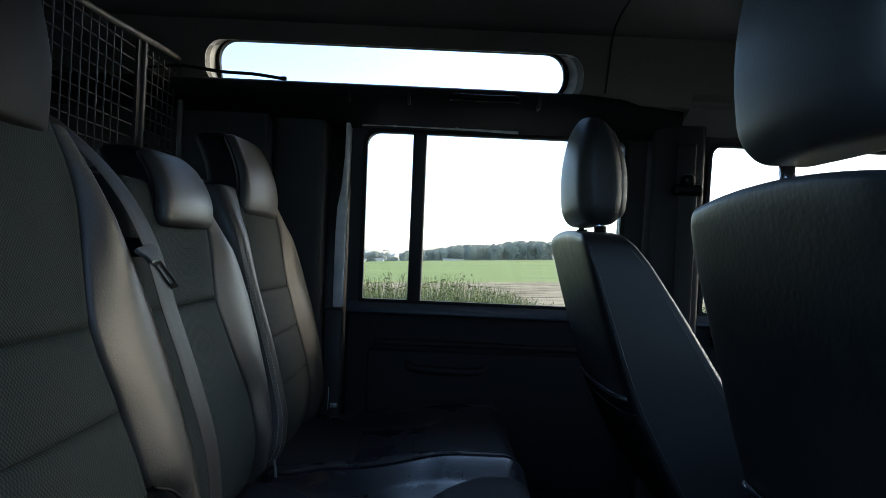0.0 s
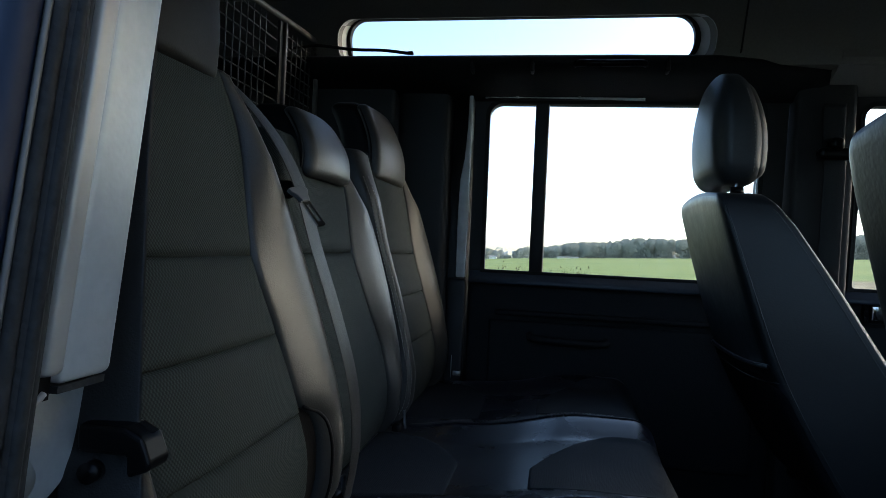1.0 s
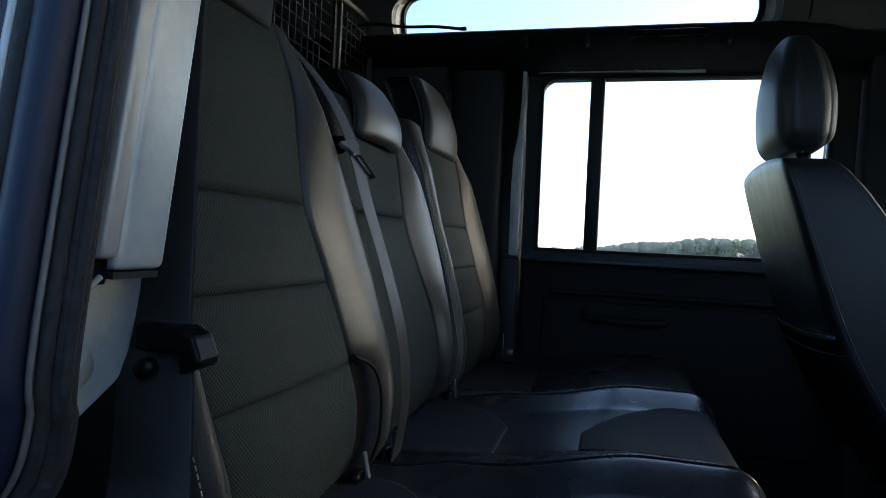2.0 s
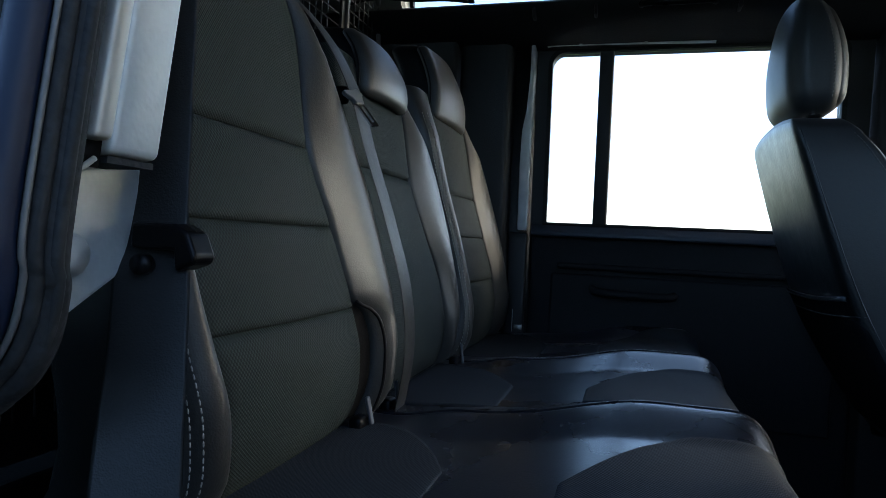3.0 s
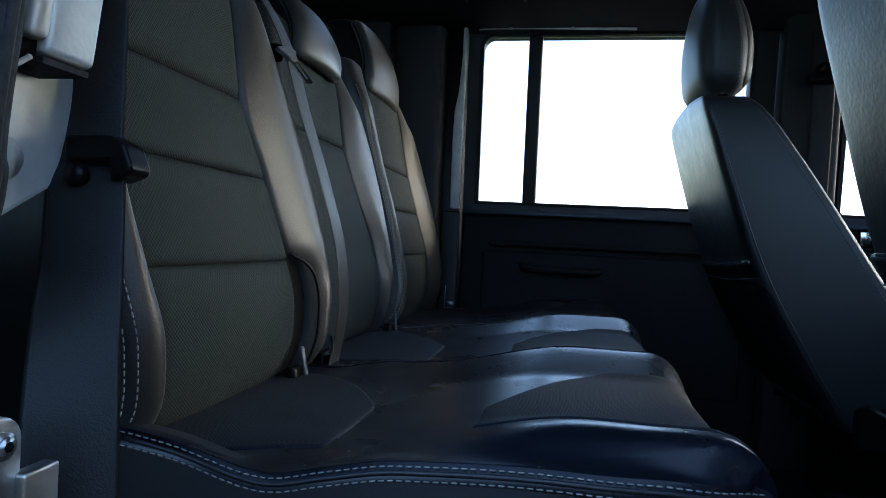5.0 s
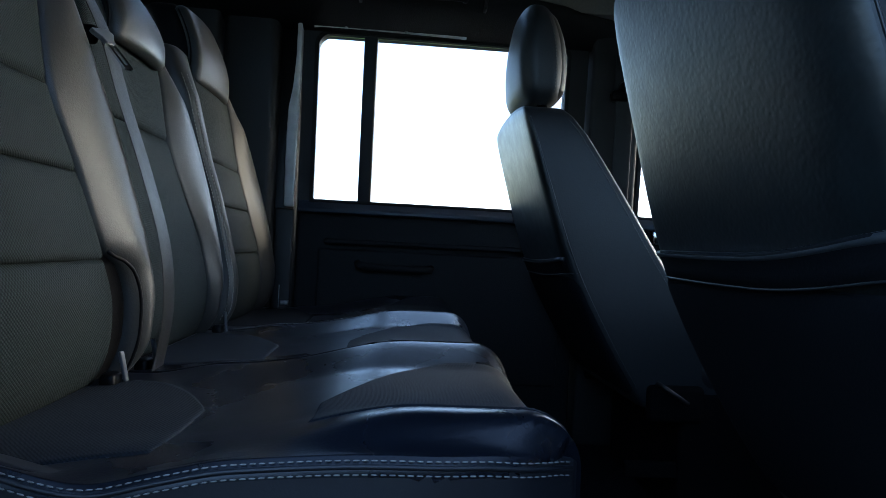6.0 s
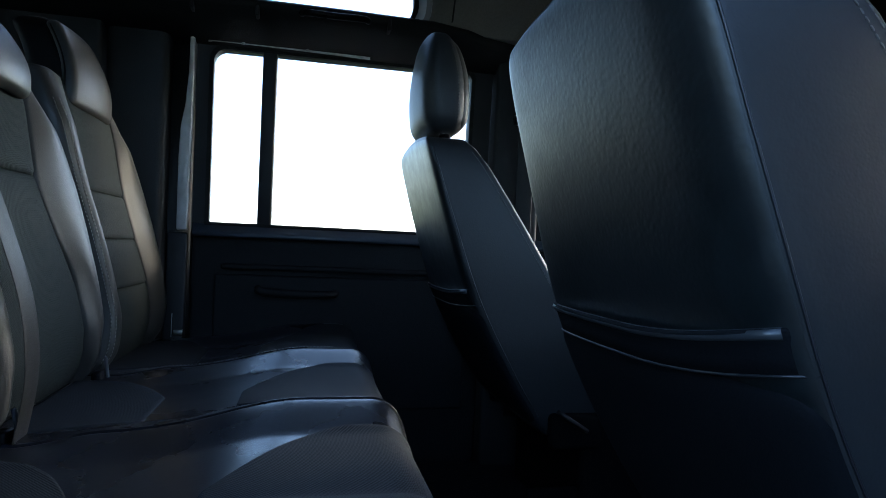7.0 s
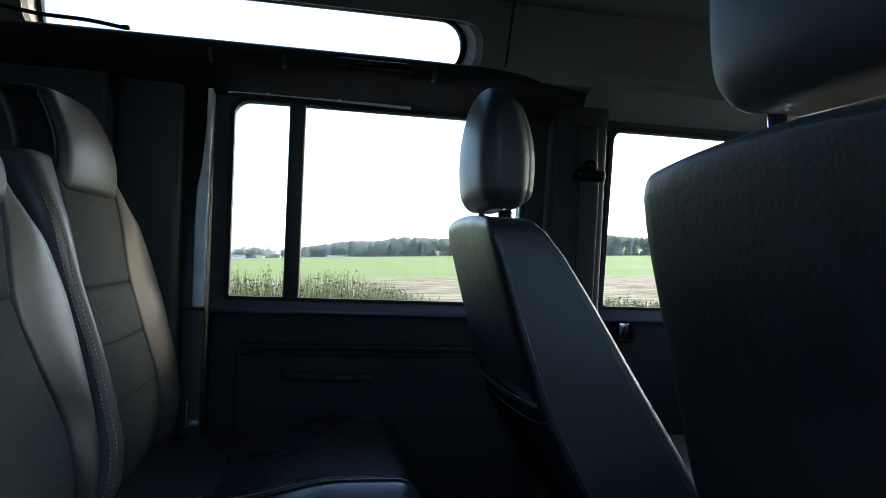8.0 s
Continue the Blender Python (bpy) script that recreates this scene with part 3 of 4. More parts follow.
part("pane", lean(box((0.683, 1.710, 1.321), (1.389, 1.714, 1.750))), GLASS, frame2, "clear drop glass", False).visible_shadow = False
part("waist_rail", prism([(1.700, 1.3215), (1.688, 1.3215), (1.667, 1.301), (1.667, 1.290), (1.700, 1.290)], 0, 0.670, 1.41, 0.005, 3), RAILVINYL, door2)
latch = part("latch_handle", ring_frame(rounded(0.718, 1.238, 0.772, 1.306, 0.010), rounded(0.726, 1.246, 0.764, 1.298, 0.007), 1, 1.678, 1.694), BLACKPLASTIC, door2, "black inner door release", False)
part("lever", rbox((0.732, 1.674, 1.252), (0.758, 1.692, 1.290), 0.005, 3), CHROME, latch, "dull chrome release lever")

# far pillars
solo("pillar_1", lean(rbox((0.534, 1.66, 0.705), (0.664, 1.75, 1.82), 0.012, 3)), PILLARTRIM, "charcoal trimmed pillar between the side doors", "pillar", "structure")
solo("pillar_2", lean(rbox((-0.400, 1.655, 0.705), (-0.262, 1.75, 1.80), 0.022, 4)), TRIM, "black trimmed pillar behind the rear door", "pillar", "structure")
# pale colour and curved outline paint in the window light on this edge
solo("door_frame_edge", lean(prism([(-0.238, 1.302), (-0.214, 1.302), (-0.211, 1.50), (-0.2085, 1.70), (-0.2085, 1.79), (-0.219, 1.79), (-0.220, 1.68), (-0.226, 1.60), (-0.235, 1.55), (-0.238, 1.47)], 1, 1.662, 1.745, 0.004, 3)), STRIP, "edge of the rear door aperture with its glint painted pale", "trim", "structure")
solo("door_jamb", lean(join(box((-0.30, 1.70, 0.70), (-0.2075, 1.748, 1.82)), rbox((-0.262, 1.672, 0.705), (-0.212, 1.72, 1.298), 0.008, 3))), TRIM, "black jamb of the rear door", "trim", "structure")
solo("roof_side_front", prism([(1.72, 1.758), (1.655, 1.766), (1.560, 1.828), (1.560, 1.86), (1.72, 1.86)], 0, 0.60, 1.5), HEADLINER, "grey lining over the front side door", "roof lining", "structure", False)
solo("roof_side_front_near", prism([(2 * 0.965 - 1.72, 1.758), (2 * 0.965 - 1.655, 1.766), (2 * 0.965 - 1.560, 1.828), (2 * 0.965 - 1.560, 1.86), (2 * 0.965 - 1.72, 1.86)], 0, 0.60, 1.5), HEADLINER, "grey lining over the near front door", "roof lining", "structure", False)
solo("side_panel", lean(rbox((-1.70, 1.64, 0.72), (-0.402, 1.74, 1.83), 0.012, 3)), TRIM, "dark trimmed side of the load bay", "wall", "structure")

# cant rail above the far doors, thinning out towards the front
bm = bmesh.new()
rows = []
for x in [-1.68 + 0.14 * i for i in range(14)] + [0.34, 0.40, 0.46, 0.52, 0.58, 0.63, 0.660, 0.664]:
    k = min(1, max(0, (x - 0.32) / 0.34))
    e = 1.0 - 0.92 * k
    sec = [(1.72, 1.750), (1.650, 1.750), (1.650 - 0.10 * e, 1.785), (1.650 - 0.125 * e, 1.800), (1.650 - 0.135 * e, 1.815), (1.650 - 0.120 * e, 1.826), (1.72, 1.840)]
    rows.append([bm.verts.new((x, y, z)) for y, z in sec])
for a, b in zip(rows, rows[1:]):
    for i in range(len(a)):
        bm.faces.new((a[i], a[(i + 1) % len(a)], b[(i + 1) % len(a)], b[i]))
bm.faces.new(rows[0])
bm.faces.new(rows[-1][::-1])
rail = solo("cant_rail", bm, DOORCARD, "padded black cant rail above the side doors", "trim", "structure")
for x in (-0.20, -0.062, 0.235):
    part("rail_clip", rbox((x - 0.004, 1.519, 1.786), (x + 0.004, 1.60, 1.822), 0.003, 2), TRIM, rail)
part("grab_handle", tube(smooth_line([(0.03, 1.545, 1.806), (0.045, 1.515, 1.803), (0.11, 1.508, 1.80), (0.175, 1.515, 1.803), (0.19, 1.545, 1.806)], 6), 0.008, 8), BLACKPLASTIC, rail, "black grab handle")


# roof sides with a shallow window in each, and the headlining
def roof_side(far, name, label):
    outer = rounded(-1.70, 1.815, 1.5, 1.975, 0.005)
    inner = rounded(-0.538, 1.822, 0.338, 1.914, (0.03, 0.03, 0.045, 0.045))
    glazed = rounded(-0.526, 1.828, 0.307, 1.931, (0.03, 0.05, 0.055, 0.052))
    bm = bmesh.new()
    q = [[bm.verts.new((p[0], d, p[1])) for p in line] for line, d in ((outer, 0.0), (inner, 0.0), (glazed, 0.05), (outer, 0.05))]
    for A, B in ((0, 1), (1, 2), (2, 3), (3, 0)):
        for i in range(len(outer)):
            j = (i + 1) % len(outer)
            bm.faces.new((q[A][i], q[A][j], q[B][j], q[B][i]))

    def bend(m):
        for v in m.verts:
            y = 1.566 - (v.co.z - 1.83) * 0.42 + v.co.y
            v.co.y = y if far else 2 * YC - y
        return m
    side = solo(name, bend(bm), HEADLINER, label, "roof lining", "structure", False)
    bm = bmesh.new()
    q = [[bm.verts.new((p[0], d, p[1])) for p in line] for line, d in ((inner, -0.003), (inner, 0.001), (glazed, 0.048), (rounded(-0.533, 1.821, 0.314, 1.938, (0.03, 0.03, 0.05, 0.05)), 0.046))]
    for i in range(len(inner)):
        j = (i + 1) % len(inner)
        for A in range(3):
            bm.faces.new((q[A][i], q[A][j], q[A + 1][j], q[A + 1][i]))
    part("window_surround", bend(bm), REVEAL, side, "moulded window surround with skylight painted into its colour")
    return side


roof_side(True, "roof_side_1", "grey lining of the roof side round a shallow window")
roof_side(False, "roof_side_2", "grey lining of the other roof side")


def alpine(far, name):
    def put(y):
        return y if far else 2 * YC - y
    w = thing(name, (-0.11, put(1.60), 1.83), "shallow curved roof window with black rubber seal", "window", "", "structure")
    bm = ring_frame(rounded(-0.537, 1.812, 0.317, 1.943, (0.035, 0.05, 0.06, 0.056)), rounded(-0.519, 1.830, 0.300, 1.926, (0.026, 0.044, 0.047, 0.045)), 1, 0.040, 0.056)
    for v in bm.verts:
        v.co.y = put(1.566 - (v.co.z - 1.83) * 0.42 + v.co.y)
    part("seal", bm, RUBBER, w, "", False)
    bm = box((-0.530, 0.046, 1.818), (0.312, 0.050, 1.938))
    for v in bm.verts:
        v.co.y = put(1.566 - (v.co.z - 1.83) * 0.42 + v.co.y)
    part("pane", bm, GLASS, w, "", False).visible_shadow = False


alpine(True, "window_1")
alpine(False, "window_2")
bm = bmesh.new()
sec = [(1.512, 1.955), (1.49, 1.972), (1.44, 1.985), (1.3, 1.992), (YC, 1.996), (2 * YC - 1.3, 1.992), (2 * YC - 1.44, 1.985), (2 * YC - 1.49, 1.972), (2 * YC - 1.512, 1.955)]
rows = [[bm.verts.new((x, y, z)) for y, z in sec] + [bm.verts.new((x, y, z + 0.03)) for y, z in reversed(sec)] for x in (-1.75, -0.5, 0.38, 1.5)]
for a, b in zip(rows, rows[1:]):
    for i in range(len(a)):
        bm.faces.new((a[i], a[(i + 1) % len(a)], b[(i + 1) % len(a)], b[i]))
bm.faces.new(rows[0])
bm.faces.new(rows[-1][::-1])
solo("ceiling", bm, HEADLINER, "grey moulded headlining of the roof", "headlining", "structure")
# the joint between the roof's front and rear linings
bm = bmesh.new()
rib = [(1.585, 1.835)] + [(1.566 - (z - 1.83) * 0.42 - 0.004, z) for z in (1.84, 1.88, 1.92, 1.95)] + [(y, z - 0.004) for y, z in sec[1:5]]
part_line = tube([(0.392, y, z) for y, z in rib], 0.0022, 6)
solo("lining_joint", part_line, TRIM, "dark joint strip across the headlining", "trim", "structure")

# front of the cabin: windscreen, dash, pillars, near front door
solo("bulkhead", box((1.42, 0.22, 0.66), (1.52, 1.74, 1.335), 0.01), TRIM, "black front bulkhead", "wall", "structure")
solo("dashboard", rbox((1.18, 0.28, 1.02), (1.42, 1.66, 1.30), 0.04, 4), TRIM, "black dashboard", "dashboard", "structure")
ws = thing("windscreen", (1.46, YC, 1.335), "flat clear windscreen in a black frame", "window", "", "structure")
part("frame", ring_frame(rounded(0.24, 1.336, 1.69, 1.99, 0.01), rounded(0.34, 1.365, 1.59, 1.86, 0.05), 0, 1.43, 1.48), TRIM, ws, "", False)
part("pane", box((1.452, 0.335, 1.36), (1.456, 1.595, 1.865)), GLASS, ws, "", False).visible_shadow = False
near = thing("door_3", (1.0, 0.25, 0.72), "closed near front door with black trim", "door", "", "structure")
part("door_card", rbox((0.64, 0.19, 0.70), (1.41, 0.25, 1.32), 0.012, 3), DOORCARD, near)
nf = part("window_frame", lean(ring_frame(rounded(0.60, 1.321, 1.42, 1.80, 0.012), rounded(0.66, 1.335, 1.38, 1.735, 0.03), 1, 0.20, 0.245)), TRIM, near, "", False)
part("pane", lean(box((0.655, 0.220, 1.33), (1.385, 0.224, 1.74))), GLASS, nf, "", False).visible_shadow = False
solo("pillar_3", lean(rbox((0.545, 0.19, 0.66), (0.598, 0.27, 1.82), 0.012, 3)), BODYPAINT, "dark blue painted pillar at the open doorway", "pillar", "structure")
solo("roof_rail_near", rbox((-1.7, 0.30, 1.755), (1.42, 0.40, 1.815), 0.015, 3), BODYPAINT, "dark blue painted roof edge over the open doorway", "trim", "structure")
odoor = thing("door_4", (0.60, 0.10, 0.72), "rear side door swung wide open beside the doorway", "door", "", "structure")
part("door_card", rbox((0.60, -0.66, 0.70), (0.66, 0.17, 1.31), 0.012, 3), DOORCARD, odoor)
od = part("window_frame", ring_frame(rounded(-0.66, 1.311, 0.17, 1.78, 0.012), rounded(-0.60, 1.33, 0.11, 1.74, 0.03), 0, 0.61, 0.65), TRIM, odoor, "", False)
part("pane", box((0.628, -0.605, 1.325), (0.632, 0.115, 1.745)), GLASS, od, "", False).visible_shadow = False
solo("door_sill", rbox((-0.2, 0.20, 0.62), (0.60, 0.30, 0.735), 0.015, 3), BODYPAINT, "dark blue painted sill of the open doorway", "trim", "structure")

# loose black cable over the rear end of the roof window
cable = thing("cable", (-0.60, 1.49, 1.84), "loose black cable lying on the cant rail", "cable")
part("sleeve", tube(smooth_line([(-0.66, 1.50, 1.832), (-0.576, 1.50, 1.842), (-0.485, 1.50, 1.832), (-0.409, 1.502, 1.830), (-0.346, 1.51, 1.8245)], 8), 0.0024, 8, 1.6), RUBBER, cable)
part("plug", rbox((-0.352, 1.504, 1.8215), (-0.338, 1.516, 1.8295), 0.003, 2), BLACKPLASTIC, cable)

# wheels under the vehicle
for wx in (-1.05, 1.62):
    for wy in (0.42, 1.51):
        c = land(wx, wy, 0.385)
        wheel = thing("wheel", c, "black all-terrain wheel of the parked vehicle", "wheel", "wheels")
        ring = [(c.x + 0.30 * math.cos(radians(a)), c.y, c.z + 0.30 * math.sin(radians(a))) for a in range(0, 361, 10)]
        part("tyre", tube(ring, 0.085, 12, 1.0), RUBBER, wheel)
        part("rim", tube([(c.x, c.y - 0.07, c.z), (c.x, c.y + 0.07, c.z)], 0.225, 24), GREYPAINT, wheel)

# ---- near pillar with its belt ----
def lean_in(bm, z0=1.30, k=0.15):
    """The near side leans in above the waist."""
    for v in bm.verts:
        v.co.y += max(0, v.co.z - z0) * k
    return bm


def up(points, z0=1.30, k=0.15):
    return [(x, y + max(0, z - z0) * k, z) for x, y, z in points]


pil = thing("pillar_4", (-0.26, 0.34, 0.72), "grey painted pillar at the rear of the open doorway", "pillar", "", "structure")
part("pillar_cover", lean_in(rbox((-0.290, 0.334, 1.303), (-0.226, 0.371, 1.80), 0.005, 3)), GREYPAINT, pil, "silver grey boxed pillar cover")
part("cover_edge", lean_in(rbox((-0.290, 0.320, 1.309), (-0.223, 0.3330, 1.80), 0.004, 3)), ALUPAINT, pil, "pale folded edge of the cover")
part("cover_fold", lean_in(rbox((-0.290, 0.3125, 1.315), (-0.228, 0.319, 1.80), 0.002, 2)), BODYPAINT, pil)
part("gusset", prism([(0.290, 1.208), (0.340, 1.211), (0.385, 1.237), (0.399, 1.253), (0.397, 1.335), (0.290, 1.335)], 0, -0.274, -0.262, 0.003), GREYPAINT, pil, "grey pillar plate cut off aslant", False)
part("button", join(tube([(-0.262, 0.3435, 1.249), (-0.257, 0.3435, 1.249)], 0.0120, 24), tube([(-0.257, 0.3435, 1.249), (-0.254, 0.3435, 1.249)], 0.0095, 24)), GREYPAINT, pil, "round grey grommet")
# thin dark plate added to paint in the shade below the cover
part("cover_under_shade", lean_in(box((-0.288, 0.336, 1.2985), (-0.229, 0.369, 1.3022))), RUBBER, pil, "thin dark plate painting in the shade under the cover", False)
# solid black block added where the fold only leaves a shaded gap
part("cover_gap_shade", lean_in(prism([(-0.262, 1.296), (-0.232, 1.296), (-0.232, 1.310), (-0.262, 1.310)], 1, 0.300, 0.334)), BLACK_SHADE, pil, "black block painting in the shaded gap under the folded cover")
part("cover_lip", tube(smooth_line([(-0.231, 0.303, 1.285), (-0.231, 0.316, 1.290), (-0.231, 0.330, 1.300)], 6), 0.0016, 8), ALUPAINT, pil, "pale turned-up lip")
part("post", lean_in(box((-0.42, 0.29, 0.72), (-0.325, 0.335, 1.80), 0.004)), TRIM, pil)
CV = [(0.0, 1.80), (0.0, 1.5), (0.0, 1.275), (-0.001, 1.235), (-0.008, 1.207), (-0.026, 1.186), (-0.06, 1.170), (-0.20, 1.14)]


def run(x, y, dz):
    return smooth_line(up([(x + dx, y, z + dz) for dx, z in CV]), 8)


seal = thing("door_seal", (-0.23, 0.32, 1.2), "dusty black rubber door seal with a rounded corner", "seal", "", "structure")
part("bulb", tube(run(-0.222, 0.3010, 0.0), 0.0078, 10), RUBBER, seal)
part("rib", tube(run(-0.2165, 0.2990, 0.002), 0.0032, 8), RUBBER, seal)
part("lip", tube(run(-0.222, 0.2925, 0.004), 0.0042, 8), RUBBER, seal)
part("edge_trim", tube(run(-0.223, 0.2868, 0.007), 0.0017, 8), GUARDPAINT, seal, "thin pale edge trim")
skin = thing("body_side", (-0.9, 0.29, 0.72), "dark blue painted body side at the doorway", "bodywork", "", "structure")
part("door_flange", tube(run(-0.233, 0.2815, 0.010), 0.0095, 12), BODYPAINT, skin)
part("gutter", tube(run(-0.244, 0.2785, 0.016), 0.006, 8), RUBBER, skin, "black gap beside the flange")
part("bead", tube(run(-0.252, 0.2765, 0.02), 0.0028, 8), ALUPAINT, skin, "thin bright bead")
part("upper_panel", lean_in(rbox((-1.70, 0.273, 1.20), (-0.256, 0.310, 1.80), 0.008, 3)), BODYPAINT, skin)
part("lower_panel", rbox((-1.70, 0.19, 0.72), (-0.42, 0.24, 1.19), 0.012, 3), BODYPAINT, skin)
belt = thing("seat_belt", (-0.25, 0.39, 1.25), "dark grey seat belt hanging from its pillar guide", "seat belt", "seat belts")
part("webbing", ribbon(smooth_line([(-0.285, 0.462, 1.80), (-0.273, 0.426, 1.5), (-0.253, 0.397, 1.285), (-0.241, 0.385, 1.237), (-0.229, 0.370, 1.19), (-0.218, 0.354, 1.135), (-0.204, 0.337, 1.06), (-0.19, 0.317, 0.95)], 8), [(1, 0.16, 0)] * 32 + [(1, 0.16 + 0.02 * i, 0) for i in range(25)], 0.050), WEBBING, belt)
g = part("belt_guide", prism([(-0.256, 1.2530), (-0.256, 1.2690), (-0.226, 1.2690), (-0.2155, 1.2640), (-0.2095, 1.2500), (-0.2110, 1.2455), (-0.2240, 1.2405), (-0.2250, 1.2530)], 1, 0.3835, 0.404, 0.0025, 3), BLACKPLASTIC, belt, "black plastic belt guide", False)
part("screw", tube([(-0.243, 0.384, 1.244), (-0.243, 0.376, 1.244)], 0.006, 16), BLACKPLASTIC, g)

st = thing("door_striker", (-0.19, 0.27, 1.09), "zinc-plated door striker on a pale nylon block", "striker")
ARCH = [(0.287 + 0.0125 * math.cos(radians(a)), 1.114 + 0.0125 * math.sin(radians(a))) for a in range(0, 181, 15)]
part("nylon_block", prism([(0.301, 1.03)] + [(y * 1.06 - 0.0178, z * 1.02 - 0.0212) for y, z in ARCH] + [(0.262, 1.108), (0.258, 1.03)], 0, -0.242, -0.2025, 0.003, 3), WHITE_NYLON, st, "pale grey nylon block")
part("plate", prism([(0.2995, 1.035)] + ARCH + [(0.2745, 1.035)], 0, -0.202, -0.197, 0.0012, 2), STEEL, st)
part("bolt", join(tube([(-0.197, 0.287, 1.114), (-0.1935, 0.287, 1.114)], 0.0062, 20), tube([(-0.1935, 0.287, 1.114), (-0.192, 0.287, 1.114)], 0.0045, 20)), STEEL, st)
part("socket", tube([(-0.1925, 0.287, 1.114), (-0.1915, 0.287, 1.114)], 0.0025, 6), BLACK_SHADE, st)
part("striker_pin", tube([(-0.197, 0.283, 1.066), (-0.172, 0.283, 1.066)], 0.008, 16), STEEL, st)
part("tab", rbox((-0.201, 0.296, 1.045), (-0.192, 0.318, 1.0985), 0.002, 2), STEEL, st)

# ---- rear bench ----
def ramp(a, b, x):
    k = min(1, max(0, (x - a) / (b - a)))
    return k * k * (3 - 2 * k)


BACK = [(1.02, -0.292), (1.045, -0.275), (1.07, -0.262), (1.10, -0.2555), (1.13, -0.2545), (1.185, -0.264), (1.28, -0.287), (1.36, -0.309), (1.50, -0.343), (1.58, -0.366)]


def xb(z):
    """The front of the bench's backrest at height z."""
    return lerp(BACK, z)


def back_at(yl, yr, z0, z1, bulge, r, side=0, shift=0.0):
    """The skin of a pad of the backrest between two edges given as tables over height; side: -1 or 1 for a bolster's outer edge."""
    def at(u, v, deep=0.0):
        z = z0 + (z1 - z0) * v
        a, b = lerp(yl, z), lerp(yr, z)
        w = abs(b - a)
        ends = min(v * (z1 - z0), (1 - v) * (z1 - z0))
        fade = min(1, 5 * v + 0.55, 5 * (1 - v) + 0.15)
        if side:
            s = u if side > 0 else 1 - u
            x = bulge * math.sin(math.pi / 2 * min(1, s / 0.62)) * fade
            x -= dip((1 - s) * w, min(r, 0.75 * w)) + dip(min(s * w, ends), 0.004)
        else:
            x = bulge * math.sin(math.pi * u) ** 0.8 * fade - dip(min(u * w, (1 - u) * w, ends), r)
        return Vector((xb(z) + shift + x - deep, a + (b - a) * u, z))
    return at


def back_piece(yl, yr, z0, z1, bulge=0.004, r=0.008, side=0, nu=14, nv=40, thick=0.07, shift=0.0):
    at = back_at(yl, yr, z0, z1, bulge, r, side, shift)
    return slab(at, lambda u, v: at(u, v, thick), nu, nv)


def backrest(owner, label, panel_l, panel_r, out_l, out_r, seams, top, lb, rb, shift=0.0, inner_r=None):
    lo = 1.045
    def core(p):
        return Vector((p.x + xb(p.z) + 0.29 + shift, p.y, p.z))
    a, b = lerp(out_l, 1.3), lerp(out_r, 1.3)

    def taper(p):
        k = (lerp(out_r, p.z) - lerp(out_l, p.z)) / (b - a)
        m = (lerp(out_r, p.z) + lerp(out_l, p.z)) / 2
        return core(Vector((p.x, m + (p.y - (a + b) / 2) * k, p.z)))
    t = part("backrest", rbox((-0.42, a + 0.006, 1.02), (-0.325, b - 0.006, top + 0.010), 0.03, 4, taper, 8), LEATHER, owner, label)
    edges = [lo] + seams + [top]
    for a, b in zip(edges, edges[1:]):
        part("fabric_panel", back_piece(panel_l, panel_r, a, b, 0.006, 0.0042, nu=16, nv=12, shift=shift), KNIT, t)
    if lb:
        part("bolster", back_piece(out_l, panel_l, lo - 0.01, top - 0.004, lb, 0.030, -1, nu=18, nv=46, thick=0.10, shift=shift), LEATHER_SOFT, t, "charcoal leather side bolster")
    part("bolster", back_piece(inner_r or panel_r, out_r, lo - 0.01, top - 0.004, rb, 0.030, 1, nu=18, nv=46, thick=0.10, shift=shift), LEATHER_SOFT, t, "charcoal leather side bolster")
    return t



S1L = [(1.05, 0.492), (1.116, 0.488), (1.182, 0.472), (1.24, 0.456), (1.30, 0.450), (1.40, 0.458), (1.50, 0.484), (1.565, 0.504)]
S1R = [(1.05, 0.745), (1.09, 0.747), (1.18, 0.740), (1.28, 0.716), (1.36, 0.698), (1.42, 0.706), (1.49, 0.716), (1.565, 0.700)]
O1L = [(1.05, 0.445), (1.20, 0.432), (1.36, 0.446), (1.50, 0.470), (1.565, 0.490)]
O1R = [(1.05, 0.802), (1.092, 0.816), (1.19, 0.827), (1.254, 0.819), (1.33, 0.810), (1.383, 0.794), (1.48, 0.754), (1.565, 0.722)]
S2L = [(1.05, 0.826), (1.20, 0.836), (1.36, 0.822), (1.45, 0.834), (1.53, 0.846)]
S2R = [(1.05, 1.135), (1.20, 1.123), (1.27, 1.092), (1.36, 1.069), (1.47, 1.086), (1.53, 1.070)]
N1R = [(1.05, 0.776), (1.10, 0.780), (1.150, 0.777), (1.170, 0.771), (1.184, 0.758), (1.192, 0.7395), (1.28, 0.716), (1.36, 0.698), (1.42, 0.706), (1.49, 0.716), (1.565, 0.700)]
O2L = [(1.05, 0.822), (1.20, 0.832), (1.36, 0.818), (1.53, 0.842)]
O2R = [(1.05, 1.155), (1.09, 1.166), (1.20, 1.190), (1.34, 1.192), (1.41, 1.172), (1.46, 1.140), (1.53, 1.098)]
S3L = [(1.05, 1.262), (1.124, 1.263), (1.275, 1.256), (1.38, 1.247), (1.503, 1.248), (1.56, 1.25)]
S3R = [(1.05, 1.510), (1.17, 1.514), (1.276, 1.490), (1.37, 1.482), (1.51, 1.500), (1.56, 1.49)]
O3L = [(1.05, 1.198), (1.09, 1.206), (1.16, 1.214), (1.277, 1.204), (1.39, 1.182), (1.49, 1.170), (1.56, 1.18)]
